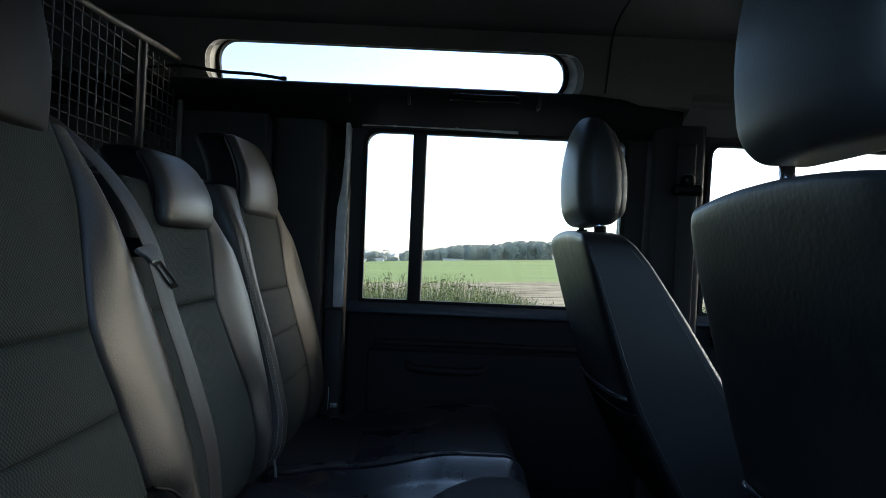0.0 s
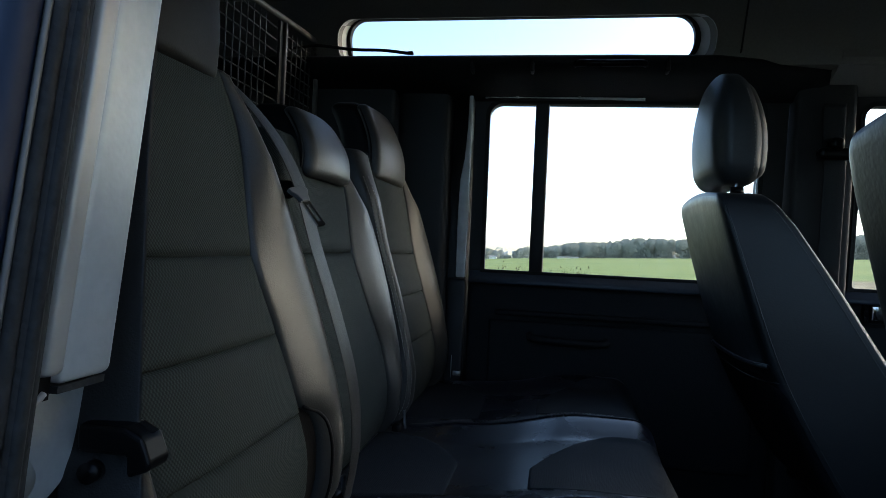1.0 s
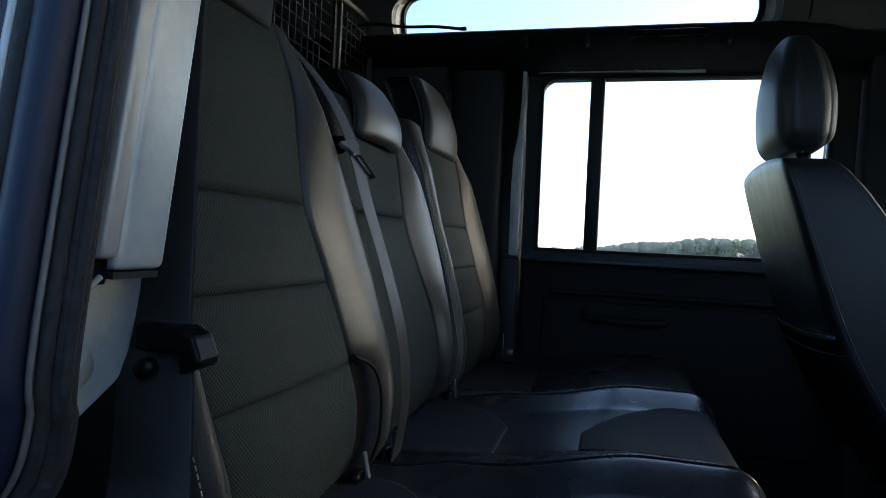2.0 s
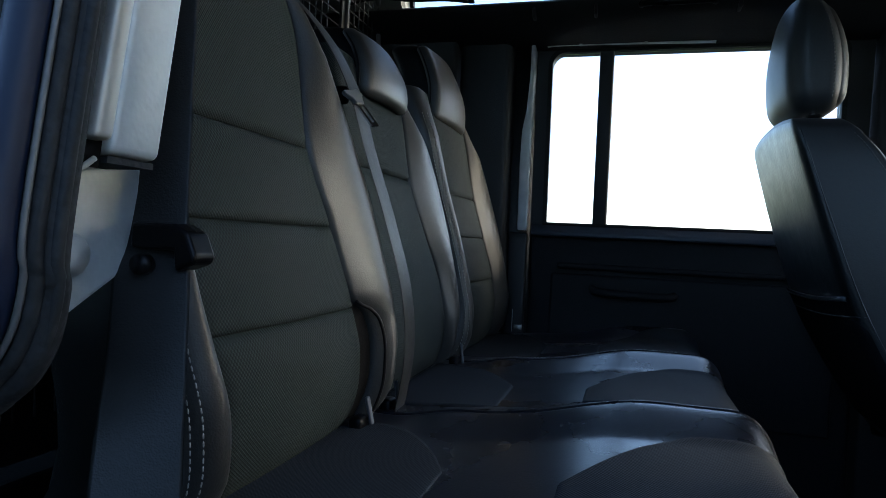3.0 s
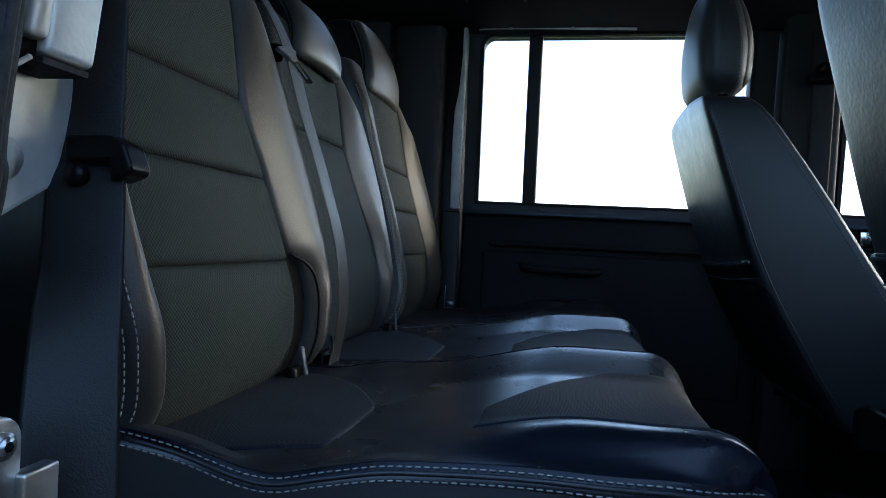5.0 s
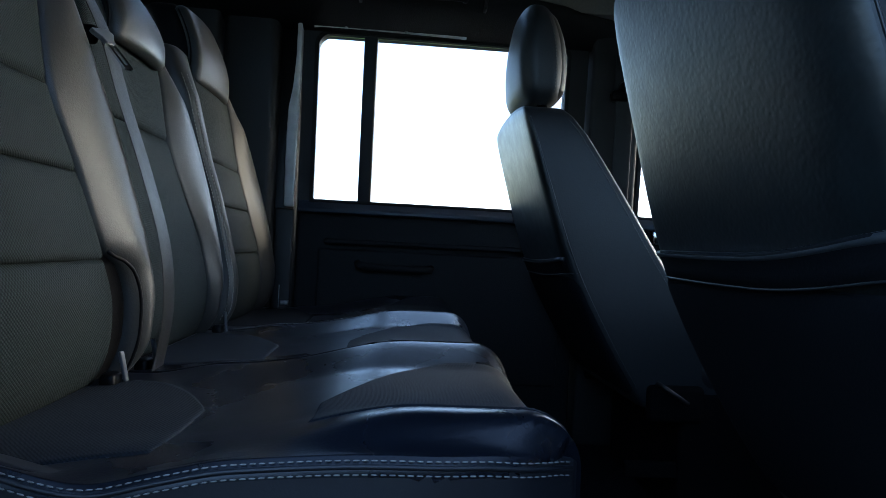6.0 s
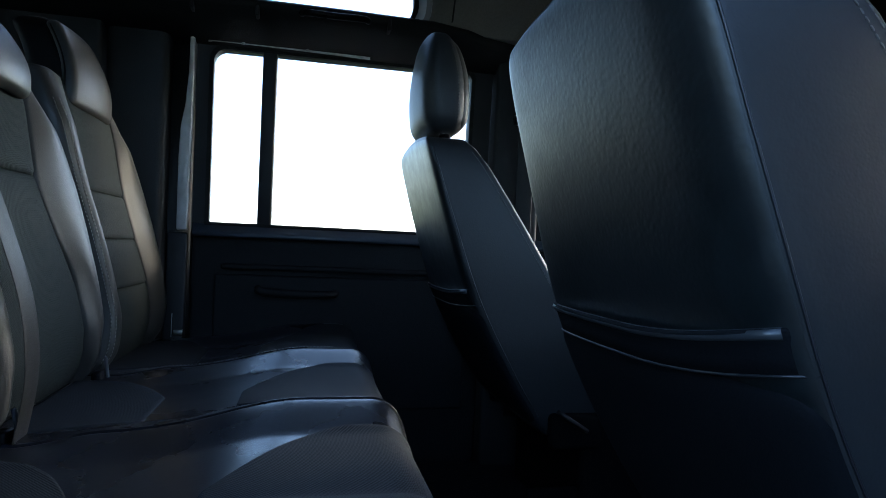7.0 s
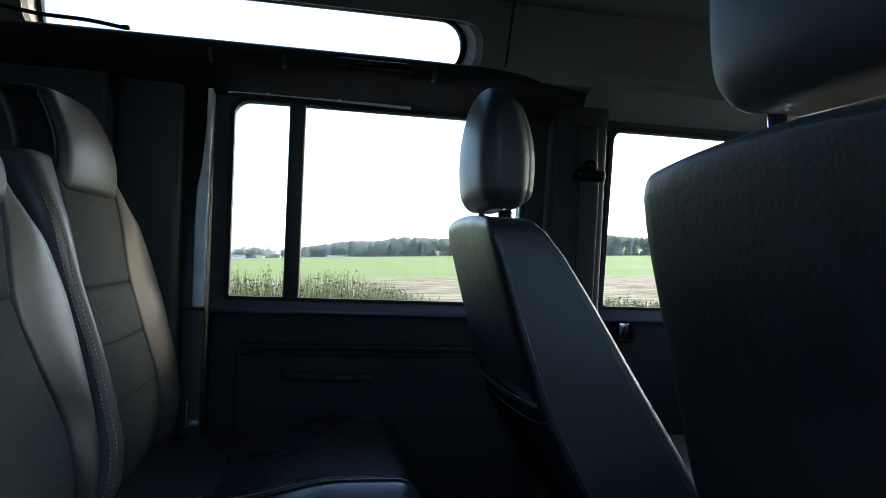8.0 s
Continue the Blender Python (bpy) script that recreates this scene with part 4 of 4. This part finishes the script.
O3R = [(1.05, 1.570), (1.10, 1.582), (1.20, 1.608), (1.30, 1.610), (1.36, 1.602), (1.485, 1.545), (1.56, 1.51)]
SEAMS = [1.184, 1.275, 1.360]
bench1 = thing("rear_bench", (-0.08, 0.81, 0.93), "double bench seat in dark knit and charcoal leather", "seat", "rear bench seats")
bench2 = thing("rear_bench", (-0.08, 1.36, 0.93), "single bench seat in dark knit and charcoal leather", "seat", "rear bench seats")
b1 = backrest(bench1, "reclined leather backrest with a knit centre", S1L, S1R, O1L, O1R, SEAMS, 1.565, 0.022, 0.024, 0.0, N1R)
b2 = backrest(bench1, "narrow middle backrest with a knit centre", S2L, S2R, O2L, O2R, [1.362], 1.525, 0.0, 0.020, -0.010)
b3 = backrest(bench2, "reclined leather backrest with a knit centre", S3L, S3R, O3L, O3R, SEAMS, 1.555, 0.016, 0.022)
near_edge = back_at(O1L, S1L, 1.035, 1.561, 0.022, 0.030, -1)
far_edge = back_at(O3L, S3L, 1.035, 1.551, 0.016, 0.030, -1)


def along(at, u, v0, v1, n=60, out=0.0012):
    return [at(u, v0 + (v1 - v0) * i / n) + Vector((out * 0.7, -out, 0)) for i in range(n + 1)]


part("stitching", stitches(along(near_edge, 0.15, 0.08, 0.34), 0.0060, 0.0043, 0.0006), THREAD, b1, "pale double stitching")
part("stitching", stitches(along(near_edge, 0.055, 0.08, 0.28), 0.0060, 0.0043, 0.0006), THREAD, b1, "pale double stitching")
for u in (0.10, 0.22):
    part("stitching", stitches(along(far_edge, u, 0.06, 0.90), 0.0065, 0.0045), THREAD, b3, "pale double stitching")
# almost flush piece, blackened to paint in a deep shaded recess
part("buckle_recess", back_piece([(1.04, 0.735), (1.20, 0.725)], [(1.04, 0.790), (1.20, 0.785)], 1.040, 1.196, 0.0, 0.004, nu=6, nv=10, thick=0.03, shift=-0.004), BLACK_SHADE, b1, "shallow buckle recess in the bolster, its shade painted black")
part("recess_welt", tube([Vector((xb(z) + 0.004 + 0.012 * ramp(0.74, 0.775, lerp(N1R, z)), lerp(N1R, z) - 0.001, z)) for z in [1.05 + 0.00475 * i for i in range(31)]], 0.0020, 6), SHADED_LEATHER, b1)


def bench_headrest(y0, y1, z0, z1, x, label, face=LEATHER_SOFT):
    t = thing("headrest", (x - 0.05, (y0 + y1) / 2, z0 - 0.03), label, "headrest", "rear headrests")
    c = (y0 + y1) / 2

    def warp(p):
        k = (p.z - z0) / (z1 - z0)
        e = (p.y - c) / (y1 - y0)
        q = p.copy()
        q.y = c + (p.y - c) * (1.0 - 0.10 * k * k) + 0.010 * k
        q.x += -0.034 * k + 0.014 * math.sin(math.pi * min(1, k * 1.1)) - 0.040 * e * e
        q.z -= 0.016 * ((p.x - x + 0.085) / 0.09) * (1 - k) + 0.020 * max(0, e) ** 2 * k
        return q
    # pad is blackened to paint in the shade on its sides
    part("pad", rbox((x - 0.078, y0 - 0.004, z0 - 0.002), (x - 0.006, y1 + 0.002, z1 + 0.001), 0.024, 6, warp, 8), SHADED_LEATHER, t)
    part("face_panel", rbox((x - 0.020, y0 - 0.002, z0 + 0.003), (x + 0.007, y1 - 0.002, z1 - 0.004), 0.0125, 6, warp, 8), face, t, "smooth leather front")
    seam = [(y0 - 0.003, z0 + 0.012 + (z1 - z0 - 0.026) * i / 30) for i in range(31)]
    part("piping", tube([warp(Vector((x - 0.0085, y, z))) for y, z in seam], 0.0016, 6), SHADED_LEATHER, t)
    for s in (-0.055, 0.055):
        part("post", tube([(x - 0.045, c + s, z0 - 0.06), (x - 0.05, c + s, z0 + 0.02)], 0.006, 10), CHROME, t)
    return t


# front of the near headrest is black where the others' fronts are lit
bench_headrest(0.470, 0.692, 1.552, 1.742, -0.352, "raised charcoal leather headrest with shade painted into its front", SHADED_LEATHER)
bench_headrest(0.896, 1.060, 1.478, 1.574, -0.326, "low charcoal leather headrest of the middle seat")
bench_headrest(1.258, 1.478, 1.516, 1.660, -0.336, "charcoal leather headrest of the outer seat")

# cushions: one skin of leather with raised ridges between the seats, and fabric panels let into it
XF, RF = 0.190, 0.042
EDGE = [(-0.285, 1.074), (-0.25, 1.071), (-0.214, 1.066), (-0.143, 1.051), (-0.10, 1.060), (-0.054, 1.069), (0.05, 1.0745), (0.11, 1.0735), (0.15, 1.070), (0.180, 1.066), (0.19, 1.06)]


def edge_y(x):
    """The near edge of the double cushion, rounded in plan at its front corner."""
    return 0.4425 + 0.010 * ramp(0.07, 0.15, x) + 0.036 * ramp(0.13, 0.215, x)


def height(x, y):
    z = 1.049 + 0.025 * ramp(-0.15, 0.06, x)
    for yc, amp, w, r in ((0.486, 0.020, 0.060, 0.020), (0.808, 0.022, 0.070, 0.016), (1.190, 0.021, 0.070, 0.016), (1.560, 0.019, 0.064, 0.014)):
        k = 1 - (math.hypot(y - yc, r) - r) / w
        z += amp * (k if k > 0.12 else 0.06 * math.exp((k - 0.12) / 0.06) + 0.06) * ((0.60 if yc > 0.6 else 0.25) * ramp(-0.24, -0.14, x) + (0.40 if yc > 0.6 else 0.75) * ramp(-0.07, 0.08, x))
    k = ramp(0.478, edge_y(x), y) if y < 0.478 else 0.0
    return z * (1 - k) + (lerp(EDGE, x) + 0.002) * k


def top(s, y):
    """The cushion's skin: s metres forward from its back edge, over the front edge and down."""
    flat = XF - RF + 0.285
    if s <= flat:
        x, d = -0.285 + s, 0.0
    elif s <= flat + RF * math.pi / 2:
        a = (s - flat) / RF
        x, d = XF - RF + RF * math.sin(a), RF * (1 - math.cos(a))
    else:
        x, d = XF, RF + s - flat - RF * math.pi / 2
    return Vector((x, y, height(min(x, XF - RF + 0.02), y) - d))


def skin_normal(s):
    k = min(1, max(0, (s - 0.42) / 0.08))
    return Vector((k, 0, 1 - 0.9 * k)).normalized()


def cushion_cover(a, b, s1, rounded_edge, thick=0.03):
    """The leather skin of one seat; its sides tuck down to the seam with the next one."""
    def at(u, v):
        s = s1 * v
        x = top(s, a).x
        lo = edge_y(x) + 0.001 if rounded_edge else a + 0.0006
        y = lo + (b - 0.0006 - lo) * u
        p = top(s, y)
        tuck = (1 - u) * (b - a) if rounded_edge else min(u, 1 - u) * (b - a)
        return p - skin_normal(s) * (dip(tuck, 0.004) + dip(min(v, 1 - v) * s1, 0.004))
    return slab(at, lambda u, v: at(u, v) - skin_normal(s1 * v) * thick, 44, 64)


def cushion_panel(lo, hi, s0, s1, nu, nv, proud=0.0015):
    """A fabric panel on the skin between two edges given as functions of s."""
    def at(u, v, deep=0.0):
        s = s0 + (s1 - s0) * v
        a, b = lo(s), hi(s)
        d = min(u * (b - a), (1 - u) * (b - a), v * (s1 - s0), (1 - v) * (s1 - s0))
        return top(s, a + (b - a) * u) + skin_normal(s) * (proud - dip(d, 0.0022) - deep)
    return slab(at, lambda u, v: at(u, v, 0.006), nu, nv)


SE, SR, SM = 0.53, 0.165, 0.271


def bench_cushion(owner, seats, y0, y1, label, rounded_edge):
    t = part("cushion", rbox((-0.30, y0 + 0.010, 0.93), (XF - 0.020, y1 - 0.004, 1.030), 0.03, 4), LEATHER, owner, label)
    for a, b in seats:
        c = (a + b) / 2
        near_side = rounded_edge and a == y0

        def rear_lo(s):
            return a + (0.022 if near_side else 0.045) + 0.030 * (s / SR) ** 2

        def rear_hi(s):
            return b - 0.040 - 0.140 * (s / SR) ** 3

        def arch(s):
            return math.sin(math.pi / 2 * min(1, (s - SM) / 0.135))

        def front_lo(s):
            return a + (0.050 if near_side else 0.062) + 0.020 * (1 - arch(s))

        def front_hi(s):
            return c - 0.030 + (b - 0.060 - c + 0.030) * arch(s)
        part("leather_cover", cushion_cover(a, b, SE, near_side), RIDGE, t, "glossy charcoal leather cover with raised ridges, blue skylight in its colour")
        part("rear_panel", cushion_panel(rear_lo, rear_hi, 0.004, SR, 24, 18), CUSHION_KNIT, t)
        part("front_panel", cushion_panel(front_lo, front_hi, SM, SE - 0.006, 26, 38), CUSHION_KNIT, t)
    return t


c1 = bench_cushion(bench1, ((0.4435, 0.808), (0.810, 1.188)), 0.4435, 1.188, "double cushion in dark ribbed fabric and leather", True)
c2 = bench_cushion(bench2, ((1.192, 1.615),), 1.192, 1.615, "single cushion in dark ribbed fabric and leather", False)


def flank(u, v, d):
    x = -0.285 + (XF + 0.285 - 0.004) * u
    zt = lerp(EDGE, x) + 0.001
    z = zt + (0.93 - zt) * v
    return Vector((x, edge_y(x) + 0.0015 + d - 0.0015 * math.sin(math.pi * min(1, v * 1.2)), z))


part("side_flank", slab(lambda u, v: flank(u, v, 0), lambda u, v: flank(u, v, 0.02), 44, 10), LEATHER, c1, "smooth leather side of the cushion")
SEAM = [-0.25 + 0.0108 * i for i in range(41)]
for dz in (0.0, -0.0095):
    part("stitching", stitches([(x, edge_y(x) - 0.0005, lerp(EDGE, x) + dz - 0.0005) for x in SEAM], 0.0060, 0.0043, 0.0006), THREAD, c1, "pale double stitching")
part("welt", tube([(x, edge_y(x) + 0.0012, lerp(EDGE, x) - 0.0052) for x in SEAM], 0.0020, 6), LEATHER, c1)
part("stitching", stitches([top(s, 1.200 + 0.02 * math.sin(s * 7)) + Vector((0, 0, 0.0012)) for s in [0.05 + 0.008 * i for i in range(46)]]), THREAD, c2, "pale stitching")
box_ = thing("bench_box", (-0.05, 0.99, 0.72), "black seat base under the bench", "seat base")
part("panel", box((-0.30, 0.46, 0.72), (0.10, 1.60, 0.928), 0.006), TRIM, box_, "", False)

# belts and buckles of the bench
mid = thing("seat_belt", (-0.26, 0.85, 1.06), "slack dark seat belt with a steel tongue across the bench", "seat belt", "seat belts")
part("webbing", ribbon(smooth_line([(-0.455, 0.742, 1.594), (-0.398, 0.752, 1.574), (-0.338, 0.772, 1.515), (-0.302, 0.788, 1.45), (-0.281, 0.806, 1.37), (-0.258, 0.822, 1.29), (-0.236, 0.836, 1.20), (-0.229, 0.838, 1.12), (-0.240, 0.838, 1.04)], 8), (-0.05, 1, 0.0), 0.047), WEBBING, mid)
# the tongue hangs aslant on its strap
tz = Vector((-0.64, 0.10, 0.76)).normalized()
ty = Vector((0.1, -0.2, 1.0))
ty = (ty - tz * ty.dot(tz)).normalized()
tx = ty.cross(tz)
tm = Matrix(((tx.x, ty.x, tz.x, -0.286), (tx.y, ty.y, tz.y, 0.770), (tx.z, ty.z, tz.z, 1.427), (0, 0, 0, 1)))
bm = prism([(-0.009, 0.019), (0.015, 0.016), (0.014, 0.011), (0.008, 0.004), (0.0062, -0.004), (-0.0062, -0.004), (-0.008, 0.002), (-0.015, 0.012)], 1, -0.003, 0.003, 0.0012, 2)
bmesh.ops.transform(bm, matrix=tm, verts=bm.verts)
tg = part("tongue", bm, TONGUE, mid, "dark grey moulded tongue grip", False)
bm = ring_frame(rounded(-0.0064, -0.040, 0.0064, 0.000, 0.003), rounded(-0.0026, -0.034, 0.0026, -0.008, 0.0015), 1, -0.0012, 0.0012)
bmesh.ops.transform(bm, matrix=tm, verts=bm.verts)
part("steel_tongue", bm, CHROME, tg, "bright steel tongue with a slot", False)
part("keeper", rbox(((-0.321) - 0.018, 0.778, (1.440) - 0.012), ((-0.321) + 0.016, 0.792, (1.440) + 0.010), 0.006, 3), BLACK_SHADE, mid, "black rubber belt keeper")
for y in (0.744, 0.836, 1.168):
    b = thing("belt_buckle", (-0.250, y, 1.05), "black belt buckle on a steel stalk between cushion and backrest", "buckle", "belt buckles")
    part("stalk", rbox((-0.244, y - 0.0045, 1.03), (-0.240, y + 0.0045, 1.086), 0.0018, 2, lambda p: Vector((p.x, p.y - (p.z - 1.07) * 0.5, p.z))), TONGUE, b)
    part("housing", rbox((-0.262, y - 0.016, 1.02), (-0.2445, y + 0.010, 1.062), 0.006, 3), BLACKPLASTIC, b)
b = thing("belt_buckle", (-0.22, 1.70, 1.06), "steel belt anchor beside the rear door", "buckle", "belt buckles")
part("plate", rbox((-0.245, 1.672, 1.04), (-0.235, 1.69, 1.105), 0.004, 2), STEEL, b)
part("bolt", tube([(-0.235, 1.68, 1.056), (-0.215, 1.68, 1.056)], 0.010, 10), STEEL, b)

# ---- load guard behind the bench ----
guard = thing("load_guard", (-0.60, YC, 1.06), "black welded wire load guard behind the bench", "load guard")
part("top_bar", tube(smooth_line([(-0.60, 0.42, 1.62), (-0.60, 0.42, 1.78), (-0.60, 0.44, 1.835), (-0.60, 0.9, 1.842), (-0.60, 1.17, 1.848), (-0.60, 1.52, 1.870), (-0.60, 1.555, 1.855), (-0.60, 1.57, 1.80), (-0.60, 1.575, 1.40)], 8), 0.0065, 8), GUARDPAINT, guard, "dull painted top tube")
for y in (0.56, 1.372):
    part("post", rbox((-0.606, y - 0.004, 1.06), (-0.590, y + 0.004, 1.852), 0.003, 2), GUARDPAINT, guard)
part("post", box((-0.604, 1.354, 1.06), (-0.598, 1.3675, 1.85)), TRIM, guard, "", False)
wv = tube([(0, 0, -0.40), (0, 0, 0.40)], 0.0016, 5)
meV = bpy.data.meshes.new("wire")
wv.to_mesh(meV)
wv.free()
wh = tube([(0, -0.55, 0), (0, 0.55, 0)], 0.0016, 5)
meH = bpy.data.meshes.new("wire")
wh.to_mesh(meH)
wh.free()
for me_ in (meV, meH):
    me_.materials.append(WIRE)


def wire(me, at):
    w = new("wire", me)
    w.parent = guard
    w.location = Vector(at) - ORG[guard]


for i in range(42):
    y = 0.445 + 0.0265 * i
    if not 1.318 < y < 1.372:
        wire(meV, (-0.602, y, 1.445))
for i in range(30):
    wire(meH, (-0.606, 1.0, 1.08 + 0.026 * i))

# ---- front seats ----
def front_seat(FC, rim_at, rim_lift, raised, deep, slim, crown):
    t = thing("front_seat", (0.50, FC, 0.72), "front seat in charcoal leather with a map pocket behind", "seat", "front seats")
    # side outline of the backrest, rear and front edge over height
    rear = [(0.93, 0.520), (1.05, 0.440), (1.20, 0.362), (1.35, 0.312), (1.44, 0.286), (1.50, 0.270)]
    front = [(0.93, 0.715), (1.05, 0.655), (1.144, 0.597), (1.245, 0.530), (1.366, 0.452), (1.413, 0.420), (1.465, 0.385), (1.50, 0.350)]
    half = [(0.93, 0.184), (1.10, 0.193), (1.25, 0.191), (1.38, 0.183), (1.45, 0.177), (1.50, 0.166)]

    def shape(p):
        k = p.x
        a, b = lerp(rear, p.z), lerp(front, p.z) + deep
        w = lerp(half, p.z) * (slim if p.y < FC else 1.0 + (1 - slim) * ramp(-1.40, -1.18, -p.z))
        e = abs(p.y - FC) / 0.18
        x = a + (b - a) * k + (0.010 * max(0, (e - 0.70) / 0.30) ** 1.5 if slim < 1 and p.y < FC else 0.003 * e ** 4) * (1 - k)
        return Vector((x, FC + (p.y - FC) / 0.18 * w, p.z + (0.008 - 0.013 * e * e) * ramp(1.40, 1.5, p.z)))

    def pad(k0, k1, ya, yb, z0, z1, r, n, cuts):
        D = 0.5 if slim < 1 else 0.24
        return rbox((k0 * D, FC + ya, z0), (k1 * D, FC + yb, z1), r, n, lambda p: shape(Vector((p.x / D, p.y, p.z))), cuts)
    part("backrest", pad(0.0, 1.0, -0.18, 0.18, 0.93, crown, 0.020, 6, 14), VINYL, t, "smooth charcoal leather backrest")
    part("rear_panel", pad(-0.007, 0.35, -0.1790, 0.1790, 1.165, crown - 0.002, 0.0195, 6, 14), REARVINYL, t, "grained vinyl rear panel, blue-grey skylight in its colour")
    pocket = part("map_pocket", pad(-0.030, 0.4, -0.1785, 0.1785, 0.95, rim_at - 0.020, 0.022, 5, 12), POCKET, t, "slack map pocket")

    def rim(y, dz=0.0, out=0.0):
        e = (y - FC) / 0.18
        z = rim_at - 0.002 * (1 - e * e) + rim_lift * max(0, -e) ** 1.8 + dz
        fade = 1 - abs(e) ** 12
        p = shape(Vector((-0.03 * fade + dip(0.18 - abs(y - FC), 0.02) / (0.5 if slim < 1 else 0.24), y, z)))
        return p + Vector((-0.005 * (1 - e * e) - out * fade + 0.002 * (1 - fade), 0, 0))
    ys_ = [FC - 0.1795 + 0.3555 * i / 40 for i in range(41)]
    band = bmesh.new()
    prof = [(-0.006, 0.004), (0.0015, 0.0045), (0.0035, 0.002), (0.003, -0.002), (0.0005, -0.006), (0.000, -0.014), (0.000, -0.026), (-0.006, -0.026)]
    rows_ = [[band.verts.new(rim(y, dz, o)) for o, dz in prof] for y in ys_]
    for a, b in zip(rows_, rows_[1:]):
        for i in range(len(a) - 1):
            band.faces.new((a[i], a[i + 1], b[i + 1], b[i]))
        band.faces.new((a[-1], a[0], b[0], b[-1]))
    band.faces.new(rows_[0])
    band.faces.new(rows_[-1])
    part("rim", band, POCKET, pocket, "elastic pocket rim with a rolled edge")
    part("welt", tube([rim(y, -0.0255, 0.0005) for y in ys_], 0.0012, 6), LEATHER, pocket)
    part("rolled_edge", tube([rim(y, 0.001, -0.0005) for y in ys_[1:-1]], 0.0042, 8), BINDING, pocket, "glossy leather binding with its highlight painted in")
    for sgn in (-1, 1):
        y = FC + sgn * 0.1805
        part("piping", tube([shape(Vector((0.040 if slim < 1 else 0.085, y, 0.97 + (crown - 0.99) * i / 40))) for i in range(41)], 0.0011, 6), LEATHER, t, "dark sunken seam")
        line = [shape(Vector((0.935, FC + sgn * 0.1800, 1.02 + 0.455 * i / 50))) for i in range(51)]
        part("stitching", stitches(line, 0.0065, 0.0048, 0.0008), DARK_THREAD, t, "pale double stitching")
        part("stitching", stitches([p + Vector((-0.008, sgn * 0.0006, -0.003)) for p in line], 0.0065, 0.0048, 0.0008), DARK_THREAD, t, "pale double stitching")
        # hinge cover, box and rail below are blackened in place of footwell shade
        part("hinge_cover", rbox((0.53, y - 0.012 + sgn * 0.012, 0.91), (0.64, y + 0.012 + sgn * 0.012, 0.98), 0.012, 4), BLACK_SHADE, t)
    part("seat_cushion", rbox((0.62, FC - 0.20, 0.96), (1.06, FC + 0.20, 1.06), 0.045, 5), LEATHER, t)
    part("seat_box", box((0.60, FC - 0.19, 0.722), (1.02, FC + 0.19, 0.965), 0.008), BLACK_SHADE, t, "", False)
    part("slide_rail", rbox((0.50, FC - 0.18, 0.80), (0.72, FC - 0.165, 0.83), 0.004, 2), BLACK_SHADE, t)
    part("recline_lever", tube([(0.545, FC - 0.20, 0.985), (0.56, FC - 0.215, 0.975), (0.60, FC - 0.215, 0.95)], 0.005, 8), TRIM, t)

    def egg(p):
        k = (p.z - 1.512) / 0.214
        p = Vector((p.x, FC + (p.y - FC) * 1.10, p.z))
        q = p + Vector((0, 0, raised))
        e = (p.y - FC) / 0.119
        f = (p.x - 0.268) / 0.114
        q.y = FC + (p.y - FC) * (1.0 - 0.22 * k ** 3 - 0.06 * (1 - k) ** 3)
        q.x += (1 - f) * (0.020 * k ** 3 + 0.014 * (1 - k) ** 3 + 0.012 * e * e) - f * (0.040 * k ** 2.5 + 0.012 * (1 - k) ** 3 + 0.010 * e * e)
        q.z -= 0.022 * e * e * k ** 2
        return q
    hr = thing("headrest", (0.32, FC, 1.49), "oval charcoal leather headrest on chrome posts", "headrest", "front headrests")
    part("pad", rbox((0.268, FC - 0.108, 1.512), (0.382, FC + 0.108, 1.730), 0.036, 7, egg, 8), HEADREST, hr)
    part("face_panel", rbox((0.348, FC - 0.098, 1.524), (0.388, FC + 0.098, 1.712), 0.022, 6, egg, 8), LEATHER_SOFT, hr, "padded leather front")
    for sgn in (-1, 1):
        part("stitching", stitches([egg(Vector((0.354, FC + sgn * 0.1085, 1.535 + 0.165 * i / 30))) for i in range(31)], 0.0065, 0.0045, 0.0008), DARK_THREAD, hr)
    for s in (-0.078, 0.078):
        part("post", tube([(0.330, FC + s, 1.47), (0.324, FC + s, 1.54 + raised)], 0.0065, 12), CHROME, hr)
        part("collar", tube([(0.329, FC + s, 1.496), (0.328, FC + s, 1.512)], 0.012, 12), BLACKPLASTIC, hr)


front_seat(1.373, 1.198, 0.008, 0.003, 0.0, 1.0, 1.496)
front_seat(2 * YC - 1.373, 1.2205, 0.018, 0.024, 0.028, 0.955, 1.505)

# far front belt on its pillar
fb = thing("seat_belt", (0.615, 1.64, 1.62), "dark front seat belt hanging from its pillar guide", "seat belt", "seat belts")
part("webbing", ribbon(smooth_line([(0.612, 1.618, 1.74), (0.612, 1.620, 1.65), (0.614, 1.612, 1.60), (0.616, 1.622, 1.45), (0.618, 1.640, 1.10), (0.618, 1.65, 0.85)], 6), (1, 0, 0), 0.047), WEBBING, fb)
g = part("belt_guide", rbox((0.578, 1.598, 1.612), (0.650, 1.630, 1.640), 0.010, 4), BLACKPLASTIC, fb, "black swivelling belt guide")
part("bolt_cover", rbox((0.598, 1.590, 1.632), (0.628, 1.632, 1.662), 0.012, 5), BLACKPLASTIC, g)
